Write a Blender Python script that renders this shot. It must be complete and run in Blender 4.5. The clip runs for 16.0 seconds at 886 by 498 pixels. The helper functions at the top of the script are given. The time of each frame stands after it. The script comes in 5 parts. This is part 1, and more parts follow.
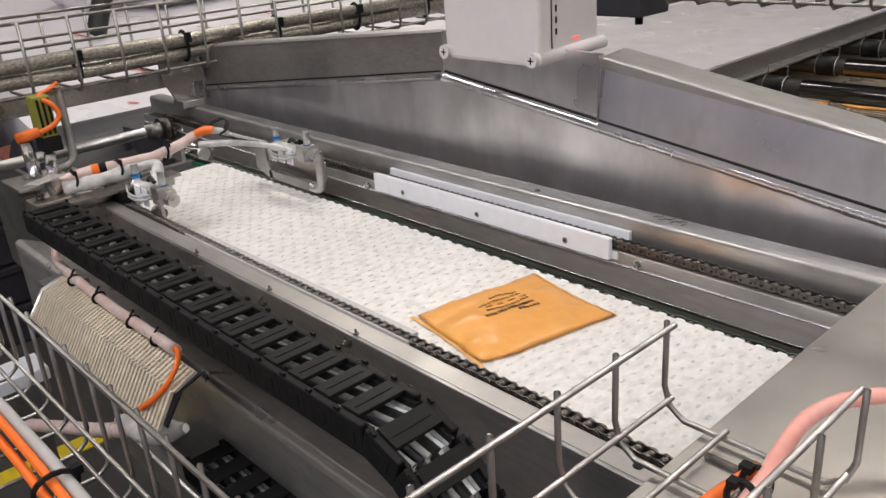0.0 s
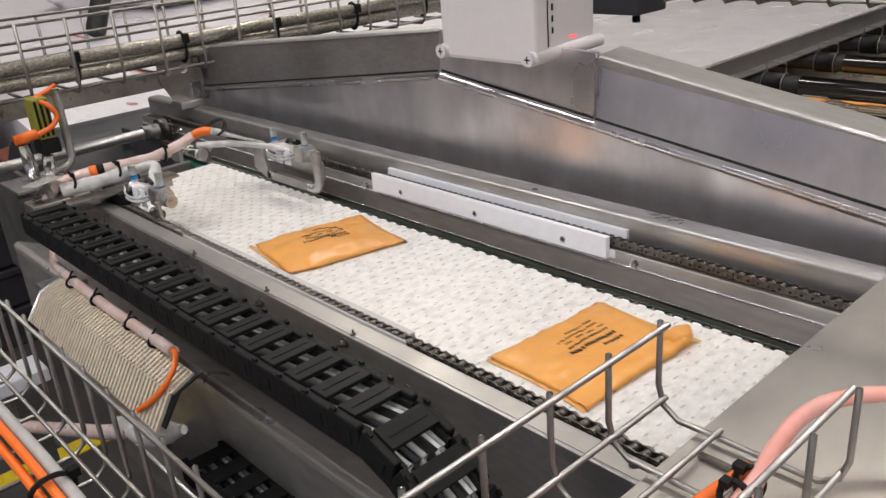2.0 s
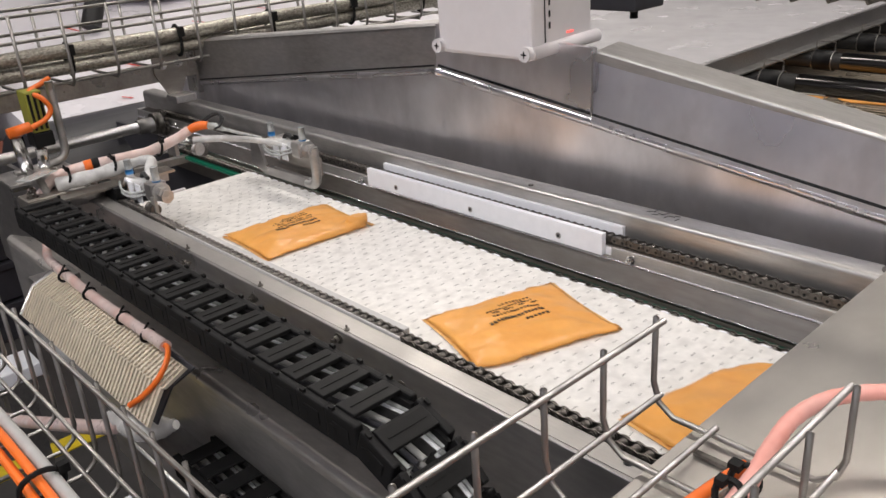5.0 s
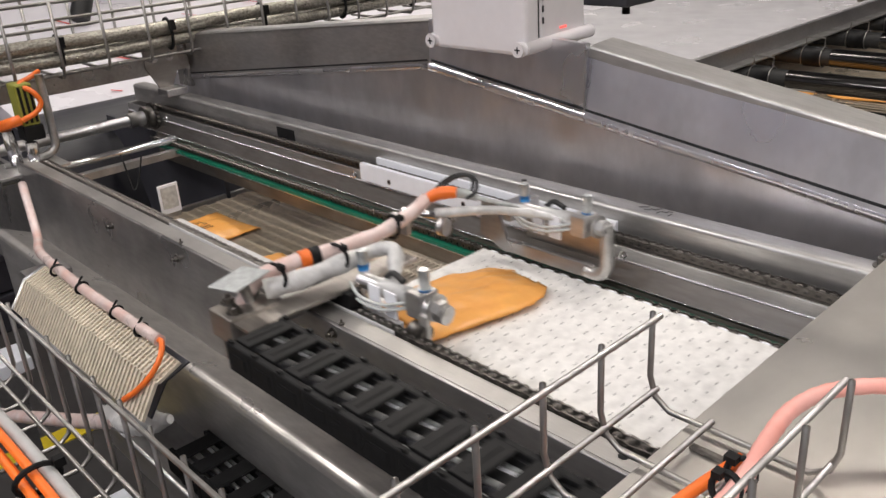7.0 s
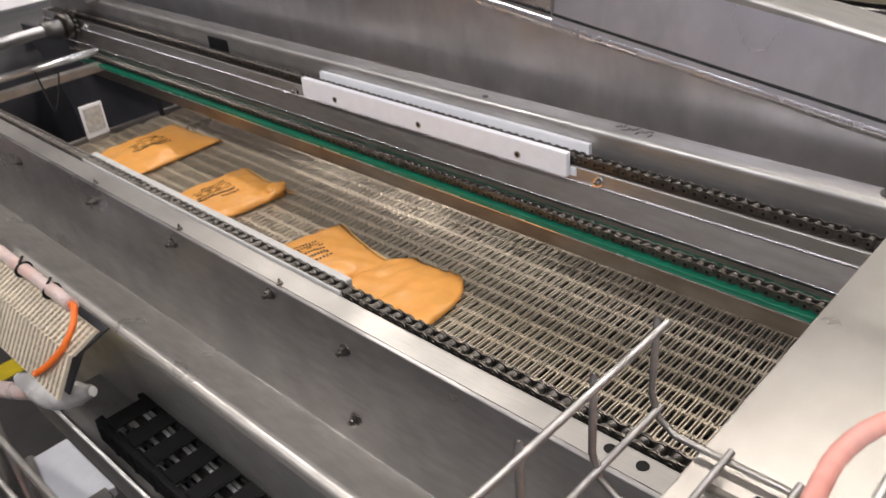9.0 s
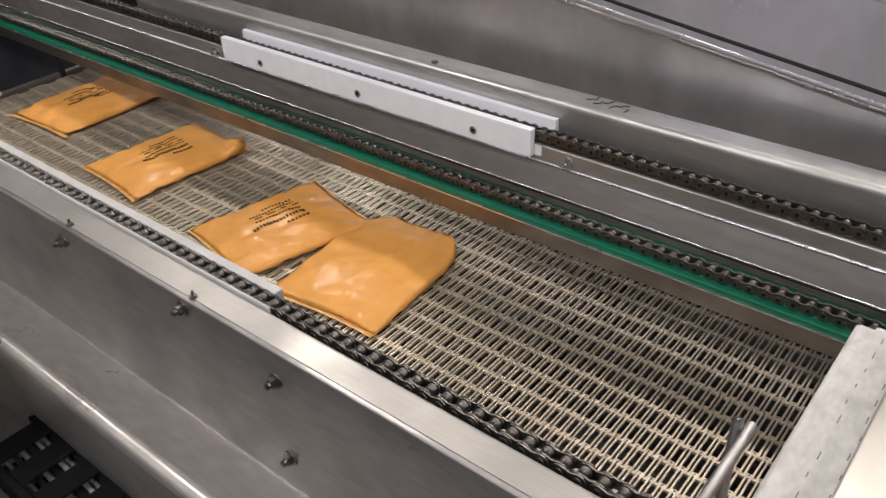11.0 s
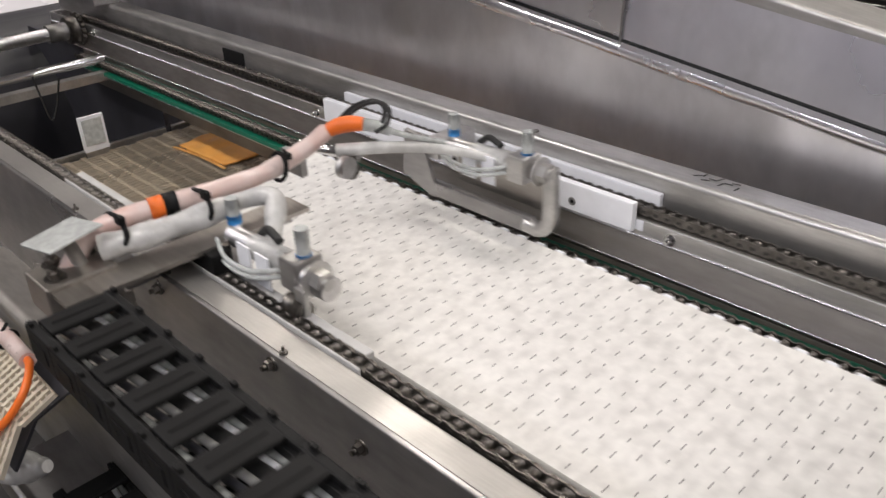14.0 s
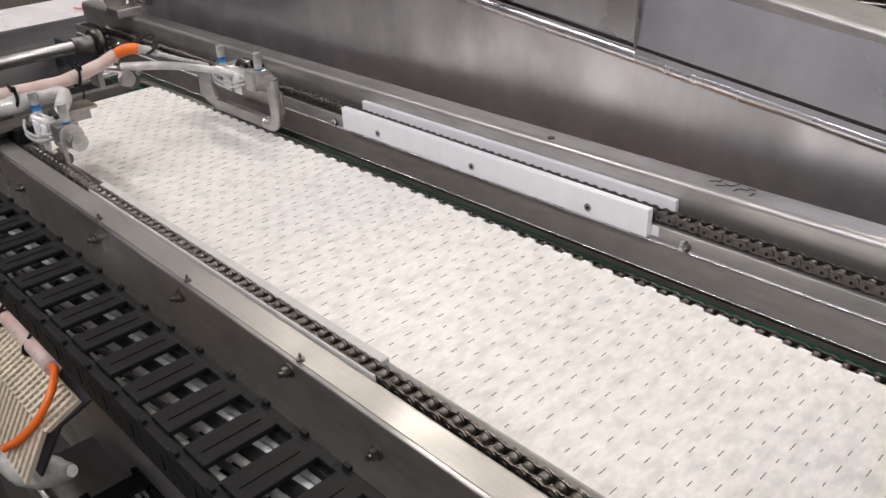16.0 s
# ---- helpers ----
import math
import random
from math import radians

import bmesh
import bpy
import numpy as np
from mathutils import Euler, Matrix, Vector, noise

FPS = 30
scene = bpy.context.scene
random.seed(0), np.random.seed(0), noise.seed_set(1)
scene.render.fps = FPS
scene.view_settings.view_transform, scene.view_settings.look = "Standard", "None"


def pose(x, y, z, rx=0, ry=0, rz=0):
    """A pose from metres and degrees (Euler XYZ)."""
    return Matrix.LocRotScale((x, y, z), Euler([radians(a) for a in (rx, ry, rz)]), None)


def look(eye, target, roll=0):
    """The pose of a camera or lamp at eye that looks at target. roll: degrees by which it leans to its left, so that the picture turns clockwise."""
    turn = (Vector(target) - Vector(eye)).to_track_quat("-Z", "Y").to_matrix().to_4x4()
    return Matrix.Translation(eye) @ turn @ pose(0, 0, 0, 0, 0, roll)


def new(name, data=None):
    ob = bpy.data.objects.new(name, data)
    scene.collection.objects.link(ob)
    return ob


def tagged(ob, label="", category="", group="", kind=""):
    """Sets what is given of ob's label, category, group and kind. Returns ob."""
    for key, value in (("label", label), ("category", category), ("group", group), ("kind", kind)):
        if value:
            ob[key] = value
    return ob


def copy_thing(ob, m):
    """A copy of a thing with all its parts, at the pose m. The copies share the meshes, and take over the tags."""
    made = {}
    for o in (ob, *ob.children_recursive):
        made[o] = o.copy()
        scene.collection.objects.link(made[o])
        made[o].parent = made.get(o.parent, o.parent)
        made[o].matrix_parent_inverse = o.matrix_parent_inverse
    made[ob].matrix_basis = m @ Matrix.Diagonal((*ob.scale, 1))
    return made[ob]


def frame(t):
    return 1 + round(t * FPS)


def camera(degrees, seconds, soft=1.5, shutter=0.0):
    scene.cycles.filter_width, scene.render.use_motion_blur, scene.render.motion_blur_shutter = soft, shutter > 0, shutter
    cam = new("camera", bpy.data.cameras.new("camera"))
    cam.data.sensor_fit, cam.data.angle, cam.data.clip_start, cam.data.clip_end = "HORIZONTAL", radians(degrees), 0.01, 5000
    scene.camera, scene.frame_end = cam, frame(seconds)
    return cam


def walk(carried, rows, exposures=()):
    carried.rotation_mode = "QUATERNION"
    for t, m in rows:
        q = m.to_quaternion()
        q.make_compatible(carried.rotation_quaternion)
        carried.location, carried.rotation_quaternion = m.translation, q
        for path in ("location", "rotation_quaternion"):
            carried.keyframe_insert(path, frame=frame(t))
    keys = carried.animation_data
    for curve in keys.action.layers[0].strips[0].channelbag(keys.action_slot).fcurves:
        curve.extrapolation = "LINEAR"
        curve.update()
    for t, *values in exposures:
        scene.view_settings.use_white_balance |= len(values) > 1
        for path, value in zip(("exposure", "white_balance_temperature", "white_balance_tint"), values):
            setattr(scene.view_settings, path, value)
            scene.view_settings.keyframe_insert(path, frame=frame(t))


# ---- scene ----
cam = camera(56.4, 16.0, shutter=0.5)
PATH = [
    (0, (0.61, -0.83, 0.452), (-0.775, 0.391, -0.317), -4.3),
    (0.5, (0.611, -0.828, 0.451), (-0.775, 0.392, -0.317), -4.4),
    (1, (0.611, -0.827, 0.451), (-0.775, 0.391, -0.32), -4.6),
    (1.5, (0.613, -0.827, 0.452), (-0.772, 0.391, -0.322), -4.7),
    (2, (0.613, -0.826, 0.453), (-0.773, 0.392, -0.319), -4.7),
    (2.5, (0.611, -0.823, 0.451), (-0.775, 0.395, -0.319), -4.8),
    (3, (0.614, -0.823, 0.452), (-0.771, 0.397, -0.319), -4.8),
    (3.5, (0.612, -0.821, 0.451), (-0.774, 0.396, -0.32), -4.7),
    (6, (0.609, -0.823, 0.449), (-0.757, 0.405, -0.343), -4.0),
    (6.5, (0.608, -0.825, 0.451), (-0.751, 0.408, -0.346), -4.0),
    (7, (0.608, -0.827, 0.451), (-0.749, 0.409, -0.343), -3.9),
    (7.5, (0.607, -0.825, 0.45), (-0.745, 0.416, -0.345), -3.9),
    (8, (0.606, -0.822, 0.45), (-0.729, 0.427, -0.361), -3.7),
    (8.5, (0.578, -0.79, 0.457), (-0.711, 0.449, -0.44), -4.2),
    (9, (0.522, -0.728, 0.443), (-0.702, 0.474, -0.586), -4.9),
    (9.5, (0.482, -0.691, 0.44), (-0.671, 0.517, -0.661), -4.3),
    (10, (0.458, -0.671, 0.428), (-0.638, 0.572, -0.693), -3.7),
    (12.5, (0.398, -0.627, 0.395), (-0.677, 0.653, -0.703), -1.6),
    (13, (0.402, -0.635, 0.398), (-0.725, 0.625, -0.671), -1.6),
    (13.5, (0.408, -0.628, 0.383), (-0.829, 0.586, -0.614), -1.8),
    (14, (0.396, -0.643, 0.392), (-0.865, 0.569, -0.578), -2.1),
    (14.5, (0.403, -0.642, 0.4), (-0.885, 0.55, -0.56), -2.6),
    (15, (0.404, -0.641, 0.4), (-0.895, 0.543, -0.555), -2.9),
    (15.5, (0.405, -0.641, 0.398), (-0.901, 0.536, -0.554), -3.3),
    (16, (0.405, -0.642, 0.397), (-0.899, 0.535, -0.56), -3.3),
]
EXPOSURES = [(0, -0.28), (3.5, -0.28), (6, -0.18), (7, -0.14), (8.5, -0.07), (9, -0.06), (10, -0.14), (12.5, -0.38), (13, -0.42), (14, -0.26), (16, -0.28)]
walk(cam, [(t, look(eye, target, roll)) for t, eye, target, roll in PATH], EXPOSURES)

# ---- light ----
world = bpy.data.worlds.new("hall_air")
scene.world = world
world.use_nodes = True
world.node_tree.nodes["Background"].inputs[0].default_value = (0.9, 0.95, 1.0, 1)
world.node_tree.nodes["Background"].inputs[1].default_value = 0.05


def area_lamp(x, y, z, sx, sy, watts, colour):
    data = bpy.data.lights.new("unseen_tube_light", "AREA")
    data.shape, data.size, data.size_y, data.energy, data.color = "RECTANGLE", sx, sy, watts, colour
    ob = new("unseen_tube_light", data)
    ob.location = (x, y, z)
    return ob


# all out of view; the last four are added to brighten hood and stack
LAMPS = [(lx, ly) for lx in (-2.2, 0.4, 3.0) for ly in (-1.6, 1.3)] + [(-0.9, -3.8), (1.7, -3.8), (-4.4, 3.4), (-4.4, 5.4)]
for lx, ly in LAMPS:
    area_lamp(lx, ly, 2.55, 1.5, 0.22, 38 if ly < -3 else 43 if ly < 0 else 32 if lx > -3 else 40, (0.90, 0.90, 1.0) if ly < -3 else (0.98, 0.925, 0.90) if ly < 0 else (1.0, 0.92, 0.835))


# ---- materials ----
def mat(name, base, rough=0.5, metal=0.0, grain=20.0, vary=0.12, bump=0.05, stain=0.0, stain_colour=(0.1, 0.08, 0.06), stretch=(1, 1, 1),
        rough_vary=0.12, island=0.0, trans=0.0, emit=0.0, coat=0.0, spec=0.5, stain_scale=3.0, stain_stretch=(1, 1, 1)):
    m = bpy.data.materials.new(name)
    m.use_nodes = True
    nt = m.node_tree
    b = nt.nodes["Principled BSDF"]
    L = nt.links.new
    tc = nt.nodes.new("ShaderNodeTexCoord")
    mp = nt.nodes.new("ShaderNodeMapping")
    mp.inputs["Scale"].default_value = stretch
    L(tc.outputs["Object"], mp.inputs[0])
    n1 = nt.nodes.new("ShaderNodeTexNoise")
    n1.inputs["Scale"].default_value, n1.inputs["Detail"].default_value = grain, 6
    L(mp.outputs[0], n1.inputs[0])
    n2 = nt.nodes.new("ShaderNodeTexNoise")
    n2.inputs["Scale"].default_value, n2.inputs["Detail"].default_value = stain_scale, 5
    mp2 = nt.nodes.new("ShaderNodeMapping")
    mp2.inputs["Scale"].default_value = stain_stretch
    L(tc.outputs["Object"], mp2.inputs[0])
    L(mp2.outputs[0], n2.inputs[0])
    ramp = nt.nodes.new("ShaderNodeMapRange")
    ramp.interpolation_type = "SMOOTHSTEP"
    ramp.inputs[1].default_value, ramp.inputs[2].default_value = 0.2, 0.8
    ramp.inputs[3].default_value, ramp.inputs[4].default_value = 1 - vary, 1 + vary
    L(n1.outputs[0], ramp.inputs[0])
    mul = nt.nodes.new("ShaderNodeVectorMath")
    mul.operation = "SCALE"
    mul.inputs[0].default_value = base
    L(ramp.outputs[0], mul.inputs["Scale"])
    colour = mul.outputs[0]
    if stain:
        sr = nt.nodes.new("ShaderNodeMapRange")
        sr.interpolation_type = "SMOOTHSTEP"
        sr.inputs[1].default_value, sr.inputs[2].default_value, sr.inputs[4].default_value = 0.38, 0.75, stain
        L(n2.outputs[0], sr.inputs[0])
        mx = nt.nodes.new("ShaderNodeMix")
        mx.data_type = "RGBA"
        L(sr.outputs[0], mx.inputs[0])
        L(colour, mx.inputs[6])
        mx.inputs[7].default_value = (*stain_colour, 1)
        colour = mx.outputs[2]
    if island:
        oi = nt.nodes.new("ShaderNodeObjectInfo")
        ir = nt.nodes.new("ShaderNodeMapRange")
        ir.inputs[3].default_value, ir.inputs[4].default_value = 1 - island, 1 + island
        L(oi.outputs["Random"], ir.inputs[0])
        mi = nt.nodes.new("ShaderNodeVectorMath")
        mi.operation = "SCALE"
        L(colour, mi.inputs[0])
        L(ir.outputs[0], mi.inputs["Scale"])
        colour = mi.outputs[0]
    L(colour, b.inputs["Base Color"])
    rr = nt.nodes.new("ShaderNodeMapRange")
    rr.interpolation_type = "SMOOTHSTEP"
    rr.inputs[1].default_value, rr.inputs[2].default_value = 0.2, 0.8
    rr.inputs[3].default_value, rr.inputs[4].default_value = max(0.02, rough - rough_vary), min(1, rough + rough_vary)
    L(n2.outputs[0], rr.inputs[0])
    L(rr.outputs[0], b.inputs["Roughness"])
    b.inputs["Metallic"].default_value = metal
    b.inputs["Specular IOR Level"].default_value = spec
    b.inputs["Transmission Weight"].default_value = trans
    b.inputs["Coat Weight"].default_value = coat
    b.inputs["Coat Roughness"].default_value = 0.12
    if emit:
        b.inputs["Emission Color"].default_value = (*base, 1)
        b.inputs["Emission Strength"].default_value = emit
    if bump:
        bp = nt.nodes.new("ShaderNodeBump")
        bp.inputs["Strength"].default_value, bp.inputs["Distance"].default_value = bump, 0.002
        L(n1.outputs[0], bp.inputs["Height"])
        L(bp.outputs[0], b.inputs["Normal"])
    return m


STEEL = mat("brushed_steel", (0.56, 0.55, 0.535), 0.42, 0.88, 40, 0.10, 0.02, 0.65, (0.27, 0.262, 0.25), (1, 7, 7), rough_vary=0.10, stain_scale=11, stain_stretch=(0.7, 1.6, 1.6))
STEEL_STRIP = mat("satin_top_strip", (0.44, 0.425, 0.405), 0.40, 0.75, 50, 0.06, 0.02, 0.35, (0.30, 0.29, 0.275), (1, 10, 10), rough_vary=0.12, stain_scale=10, stain_stretch=(1.6, 1, 1))
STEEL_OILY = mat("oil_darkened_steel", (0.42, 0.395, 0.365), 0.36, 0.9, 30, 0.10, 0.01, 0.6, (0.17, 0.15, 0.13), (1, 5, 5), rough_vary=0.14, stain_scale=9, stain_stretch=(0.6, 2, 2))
# lighter and warmer than the upright side plate
STEEL_SHELF = mat("light_shelf_steel", (0.64, 0.61, 0.57), 0.36, 0.7, 45, 0.1, 0.03, 0.5, (0.38, 0.36, 0.33), (1, 3, 3), rough_vary=0.14, stain_scale=14)
# lighter than the sheets: fold highlights are put into the base colour
STEEL_BEND = mat("highlight_fold_steel", (0.80, 0.79, 0.82), 0.26, 0.95, 40, 0.08, 0.02, 0.4, (0.45, 0.44, 0.45), (1, 6, 6), stain_scale=12)
STEEL_DULL = mat("dull_steel_plate", (0.58, 0.57, 0.565), 0.42, 1.0, 40, 0.12, 0.05, 0.5, (0.33, 0.325, 0.33), (1.5, 5, 5), stain_scale=4)
STEEL_PLATE = mat("cover_sheet_steel", (0.60, 0.575, 0.54), 0.36, 0.85, 25, 0.05, 0.01, 0.5, (0.40, 0.375, 0.34), (2, 1, 1), rough_vary=0.12, stain_scale=9)
STEEL_HOOD = mat("hood_steel", (0.90, 0.89, 0.93), 0.38, 1.0, 9, 0.10, 0.02, 0.8, (0.40, 0.39, 0.40), (1.2, 1, 1), rough_vary=0.14, stain_scale=5.5, stain_stretch=(1.3, 1, 0.9))
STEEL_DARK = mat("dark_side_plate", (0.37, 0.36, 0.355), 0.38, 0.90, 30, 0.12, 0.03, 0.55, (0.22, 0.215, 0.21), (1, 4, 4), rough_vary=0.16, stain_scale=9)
CHROME = mat("bright_rod", (0.72, 0.71, 0.70), 0.16, 1.0, 40, 0.05, 0.0)
WIRE = mat("tray_wire", (0.38, 0.365, 0.345), 0.42, 1.0, 90, 0.12, 0.02, 0.3, (0.22, 0.21, 0.195), stain_scale=40)
CHAINM = mat("oily_chain_steel", (0.17, 0.158, 0.145), 0.40, 1.0, 150, 0.25, 0.05)
WHITE_PE = mat("white_polyethylene", (0.86, 0.87, 0.91), 0.45, 0, 60, 0.03, 0.02, 0.12, (0.55, 0.55, 0.55))
BELT = mat("white_belt_plastic", (0.80, 0.785, 0.755), 0.55, 0, 300, 0.08, 0.2, 0.5, (0.50, 0.485, 0.46), (1, 0.45, 1), stain_scale=85, stain_stretch=(1, 0.55, 1))
SLOT = mat("belt_slot", (0.19, 0.185, 0.18), 0.8, 0, 60, 0.1, 0)
GREEN = mat("green_guide_plastic", (0.004, 0.15, 0.085), 0.36, 0, 50, 0.15, 0.02, 0.3, (0.01, 0.07, 0.045))
# near-black green: shade behind the chain is put into the colour
GREEN_SHADED = mat("oily_shaded_green_plastic", (0.005, 0.075, 0.045), 0.4, 0, 50, 0.3, 0.02, 0.6, (0.006, 0.012, 0.01))
WHITE_WORN = mat("worn_grey_white_plastic", (0.50, 0.495, 0.49), 0.55, 0, 60, 0.08, 0.05, 0.4, (0.36, 0.35, 0.345), stain_scale=24)
BLACK = mat("black_plastic", (0.006, 0.006, 0.0065), 0.55, 0, 70, 0.2, 0.05, 0.3, (0.02, 0.02, 0.02), spec=0.22)
BLACK_RUB = mat("black_rubber", (0.015, 0.015, 0.015), 0.6, 0, 80, 0.2, 0.05)
ORANGE = mat("orange_cable", (0.85, 0.17, 0.02), 0.42, 0, 50, 0.06, 0.02)
PINK = mat("pink_air_hose", (0.80, 0.33, 0.27), 0.38, 0, 30, 0.12, 0.03, 0.35, (0.80, 0.66, 0.62), (1, 1, 1), stain_scale=20)
SLEEVE = mat("clear_wrapped_hose", (0.68, 0.56, 0.53), 0.34, 0, 40, 0.14, 0.35, 0.6, (0.66, 0.34, 0.27), (1, 1, 1), stain_scale=24, coat=0.4)
FILM = mat("clear_film_wrap", (0.60, 0.60, 0.59), 0.28, 0, 45, 0.25, 0.8, 0.5, (0.33, 0.32, 0.31), (1, 1, 1), stain_scale=30, coat=0.5)
ENCLOSURE = mat("white_enclosure", (0.72, 0.69, 0.70), 0.42, 0, 60, 0.02, 0.01, 0.1, (0.60, 0.57, 0.58))
POUCH = mat("orange_pouch", (0.80, 0.38, 0.090), 0.42, 0, 26, 0.10, 0.5, 0.5, (0.70, 0.29, 0.055), (1, 1, 1), stain_scale=30, coat=0.14, spec=0.42)
SEAL = mat("clear_pouch_seal", (0.80, 0.45, 0.15), 0.22, 0, 40, 0.10, 0.3, coat=0.7)
INK = mat("black_ink", (0.02, 0.018, 0.015), 0.5, 0, 60, 0.1, 0)
MESHM = mat("mesh_wire", (0.68, 0.595, 0.475), 0.34, 0.6, 60, 0.16, 0.0, 0.3, (0.46, 0.40, 0.32), stain_scale=6)
GUARD = mat("guard_mesh_wire", (0.74, 0.66, 0.53), 0.42, 0.35, 60, 0.12, 0.0)
BRAID = mat("braided_steel_sleeve", (0.40, 0.38, 0.335), 0.36, 0.8, 260, 0.45, 0.9, 0.4, (0.17, 0.16, 0.135), (1, 0.5, 1), stain_scale=150)
RUSTY = mat("brown_stained_panel", (0.34, 0.31, 0.275), 0.40, 0.75, 20, 0.2, 0.04, 0.6, (0.17, 0.13, 0.095), (1, 3, 3), stain_scale=6)
GREY_PAINT = mat("grey_conduit", (0.42, 0.42, 0.41), 0.45, 0, 60, 0.06, 0.02)
BLUE = mat("blue_fitting", (0.03, 0.20, 0.50), 0.35, 0, 60, 0.05, 0)
FLOORM = mat("dark_floor", (0.052, 0.049, 0.047), 0.55, 0, 12, 0.2, 0.1, 0.4, (0.085, 0.08, 0.077), stain_scale=2)
YELLOW = mat("yellow_floor_line", (0.70, 0.52, 0.02), 0.6, 0, 30, 0.12, 0.05)
WALLM = mat("hall_wall", (0.60, 0.59, 0.63), 0.8, 0, 3, 0.08, 0.02)
CEILM = mat("hall_ceiling", (0.55, 0.55, 0.57), 0.8, 0, 2, 0.1, 0.02)
LAMPM = mat("lamp_diffuser", (1.0, 0.96, 0.92), 0.5, 0, 10, 0, 0, emit=5.0)
SHEETW = mat("white_film_sheet", (0.80, 0.78, 0.82), 0.35, 0, 6, 0.05, 0.4, 0.1, (0.7, 0.68, 0.72))
REDM = mat("red_mark", (0.65, 0.06, 0.05), 0.5, 0, 30, 0.1, 0)
REDBOX = mat("red_brown_crate", (0.15, 0.045, 0.025), 0.55, 0, 30, 0.1, 0.05)
NAVY = mat("dark_grey_cover", (0.038, 0.038, 0.046), 0.5, 0, 20, 0.15, 0.05)
GLASS = mat("clear_reflector", (0.50, 0.52, 0.51), 0.15, 0, 120, 0.2, 0.4, coat=0.6)
LED = mat("red_indicator", (1.0, 0.12, 0.10), 0.5, 0, 10, 0, 0, emit=1.2)
TABLETOP = mat("table_steel", (0.86, 0.85, 0.875), 0.20, 0.25, 14, 0.08, 0.0, 0.45, (0.62, 0.61, 0.62), stain_scale=6)
DARKPIPE = mat("dark_polished_pipe", (0.10, 0.098, 0.095), 0.16, 1.0, 40, 0.1, 0.0, rough_vary=0.05)
LABELY = mat("yellow_black_label", (0.24, 0.24, 0.035), 0.5, 0, 50, 0.1, 0)


# ---- mesh helpers ----
def box(bm, x0, x1, y0, y1, z0, z1, bevel=0.0):
    vs = [bm.verts.new((x, y, z)) for x in (x0, x1) for y in (y0, y1) for z in (z0, z1)]
    faces = [bm.faces.new([vs[i] for i in f]) for f in ((0, 1, 3, 2), (4, 6, 7, 5), (0, 4, 5, 1), (2, 3, 7, 6), (0, 2, 6, 4), (1, 5, 7, 3))]
    if bevel:
        edges = list({e for f in faces for e in f.edges})
        bmesh.ops.bevel(bm, geom=edges, offset=bevel, segments=2, profile=0.5, affect="EDGES")
    return bm


def tube(bm, pts, r, n=10, caps=True, radii=None):
    pts = [Vector(p) for p in pts]
    rings = []
    side = None
    for i, p in enumerate(pts):
        a = pts[max(i - 1, 0)]
        b = pts[min(i + 1, len(pts) - 1)]
        d = (b - a).normalized()
        if side is None:
            side = d.cross(Vector((0, 0, 1)))
            if side.length < 0.05:
                side = d.cross(Vector((0, 1, 0)))
        side = (side - d * side.dot(d)).normalized()
        up = d.cross(side)
        rr = radii[i] if radii else r
        rings.append([bm.verts.new(p + rr * (math.cos(2 * math.pi * k / n) * side + math.sin(2 * math.pi * k / n) * up)) for k in range(n)])
    for a, b in zip(rings, rings[1:]):
        for k in range(n):
            f = bm.faces.new((a[k], a[(k + 1) % n], b[(k + 1) % n], b[k]))
            f.smooth = n > 6
    if caps:
        bm.faces.new(rings[0])
        bm.faces.new(rings[-1][::-1])
    return bm


def cyl(bm, p0, p1, r, n=12):
    return tube(bm, [p0, p1], r, n)


def smooth_path(pts, steps=6):
    pts = [Vector(p) for p in pts]
    ext = [2 * pts[0] - pts[1], *pts, 2 * pts[-1] - pts[-2]]
    out = []
    for i in range(1, len(ext) - 2):
        a, b, c, d = ext[i - 1:i + 3]
        for s in range(steps):
            t = s / steps
            out.append(0.5 * (2 * b + (c - a) * t + (2 * a - 5 * b + 4 * c - d) * t * t + (3 * b - a - 3 * c + d) * t ** 3))
    out.append(pts[-1])
    return out


def profile(bm, yz, x0, x1, closed=True):
    """A section in the y-z plane, drawn out along x."""
    a = [bm.verts.new((x0, y, z)) for y, z in yz]
    b = [bm.verts.new((x1, y, z)) for y, z in yz]
    n = len(yz)
    for i in range(n if closed else n - 1):
        j = (i + 1) % n
        bm.faces.new((a[i], a[j], b[j], b[i]))
    if closed:
        bm.faces.new(a[::-1])
        bm.faces.new(b)
    bmesh.ops.recalc_face_normals(bm, faces=bm.faces)
    return bm


def rounded(pts, steps=7):
    """Points (y, z, radius) with their corners rounded off, each arc between two short flats."""
    out = []
    n = len(pts)
    for i, (y, z, r) in enumerate(pts):
        p = Vector((y, z))
        if not r:
            out.append((y, z))
            continue
        a = (Vector(pts[i - 1][:2]) - p).normalized()
        b = (Vector(pts[(i + 1) % n][:2]) - p).normalized()
        half = a.angle(b) / 2
        cut = r / math.tan(half)
        mid = p + (a + b).normalized() * (r / math.sin(half))
        pa, pb = p + a * cut - mid, p + b * cut - mid
        ang = math.atan2(pa.x * pb.y - pa.y * pb.x, pa.dot(pb))
        q = p + a * (cut + 0.0004)
        out.append((q.x, q.y))
        for k in range(steps + 1):
            c, s = math.cos(ang * k / steps), math.sin(ang * k / steps)
            out.append((mid.x + pa.x * c - pa.y * s, mid.y + pa.x * s + pa.y * c))
        q = p + b * (cut + 0.0004)
        out.append((q.x, q.y))
    return out


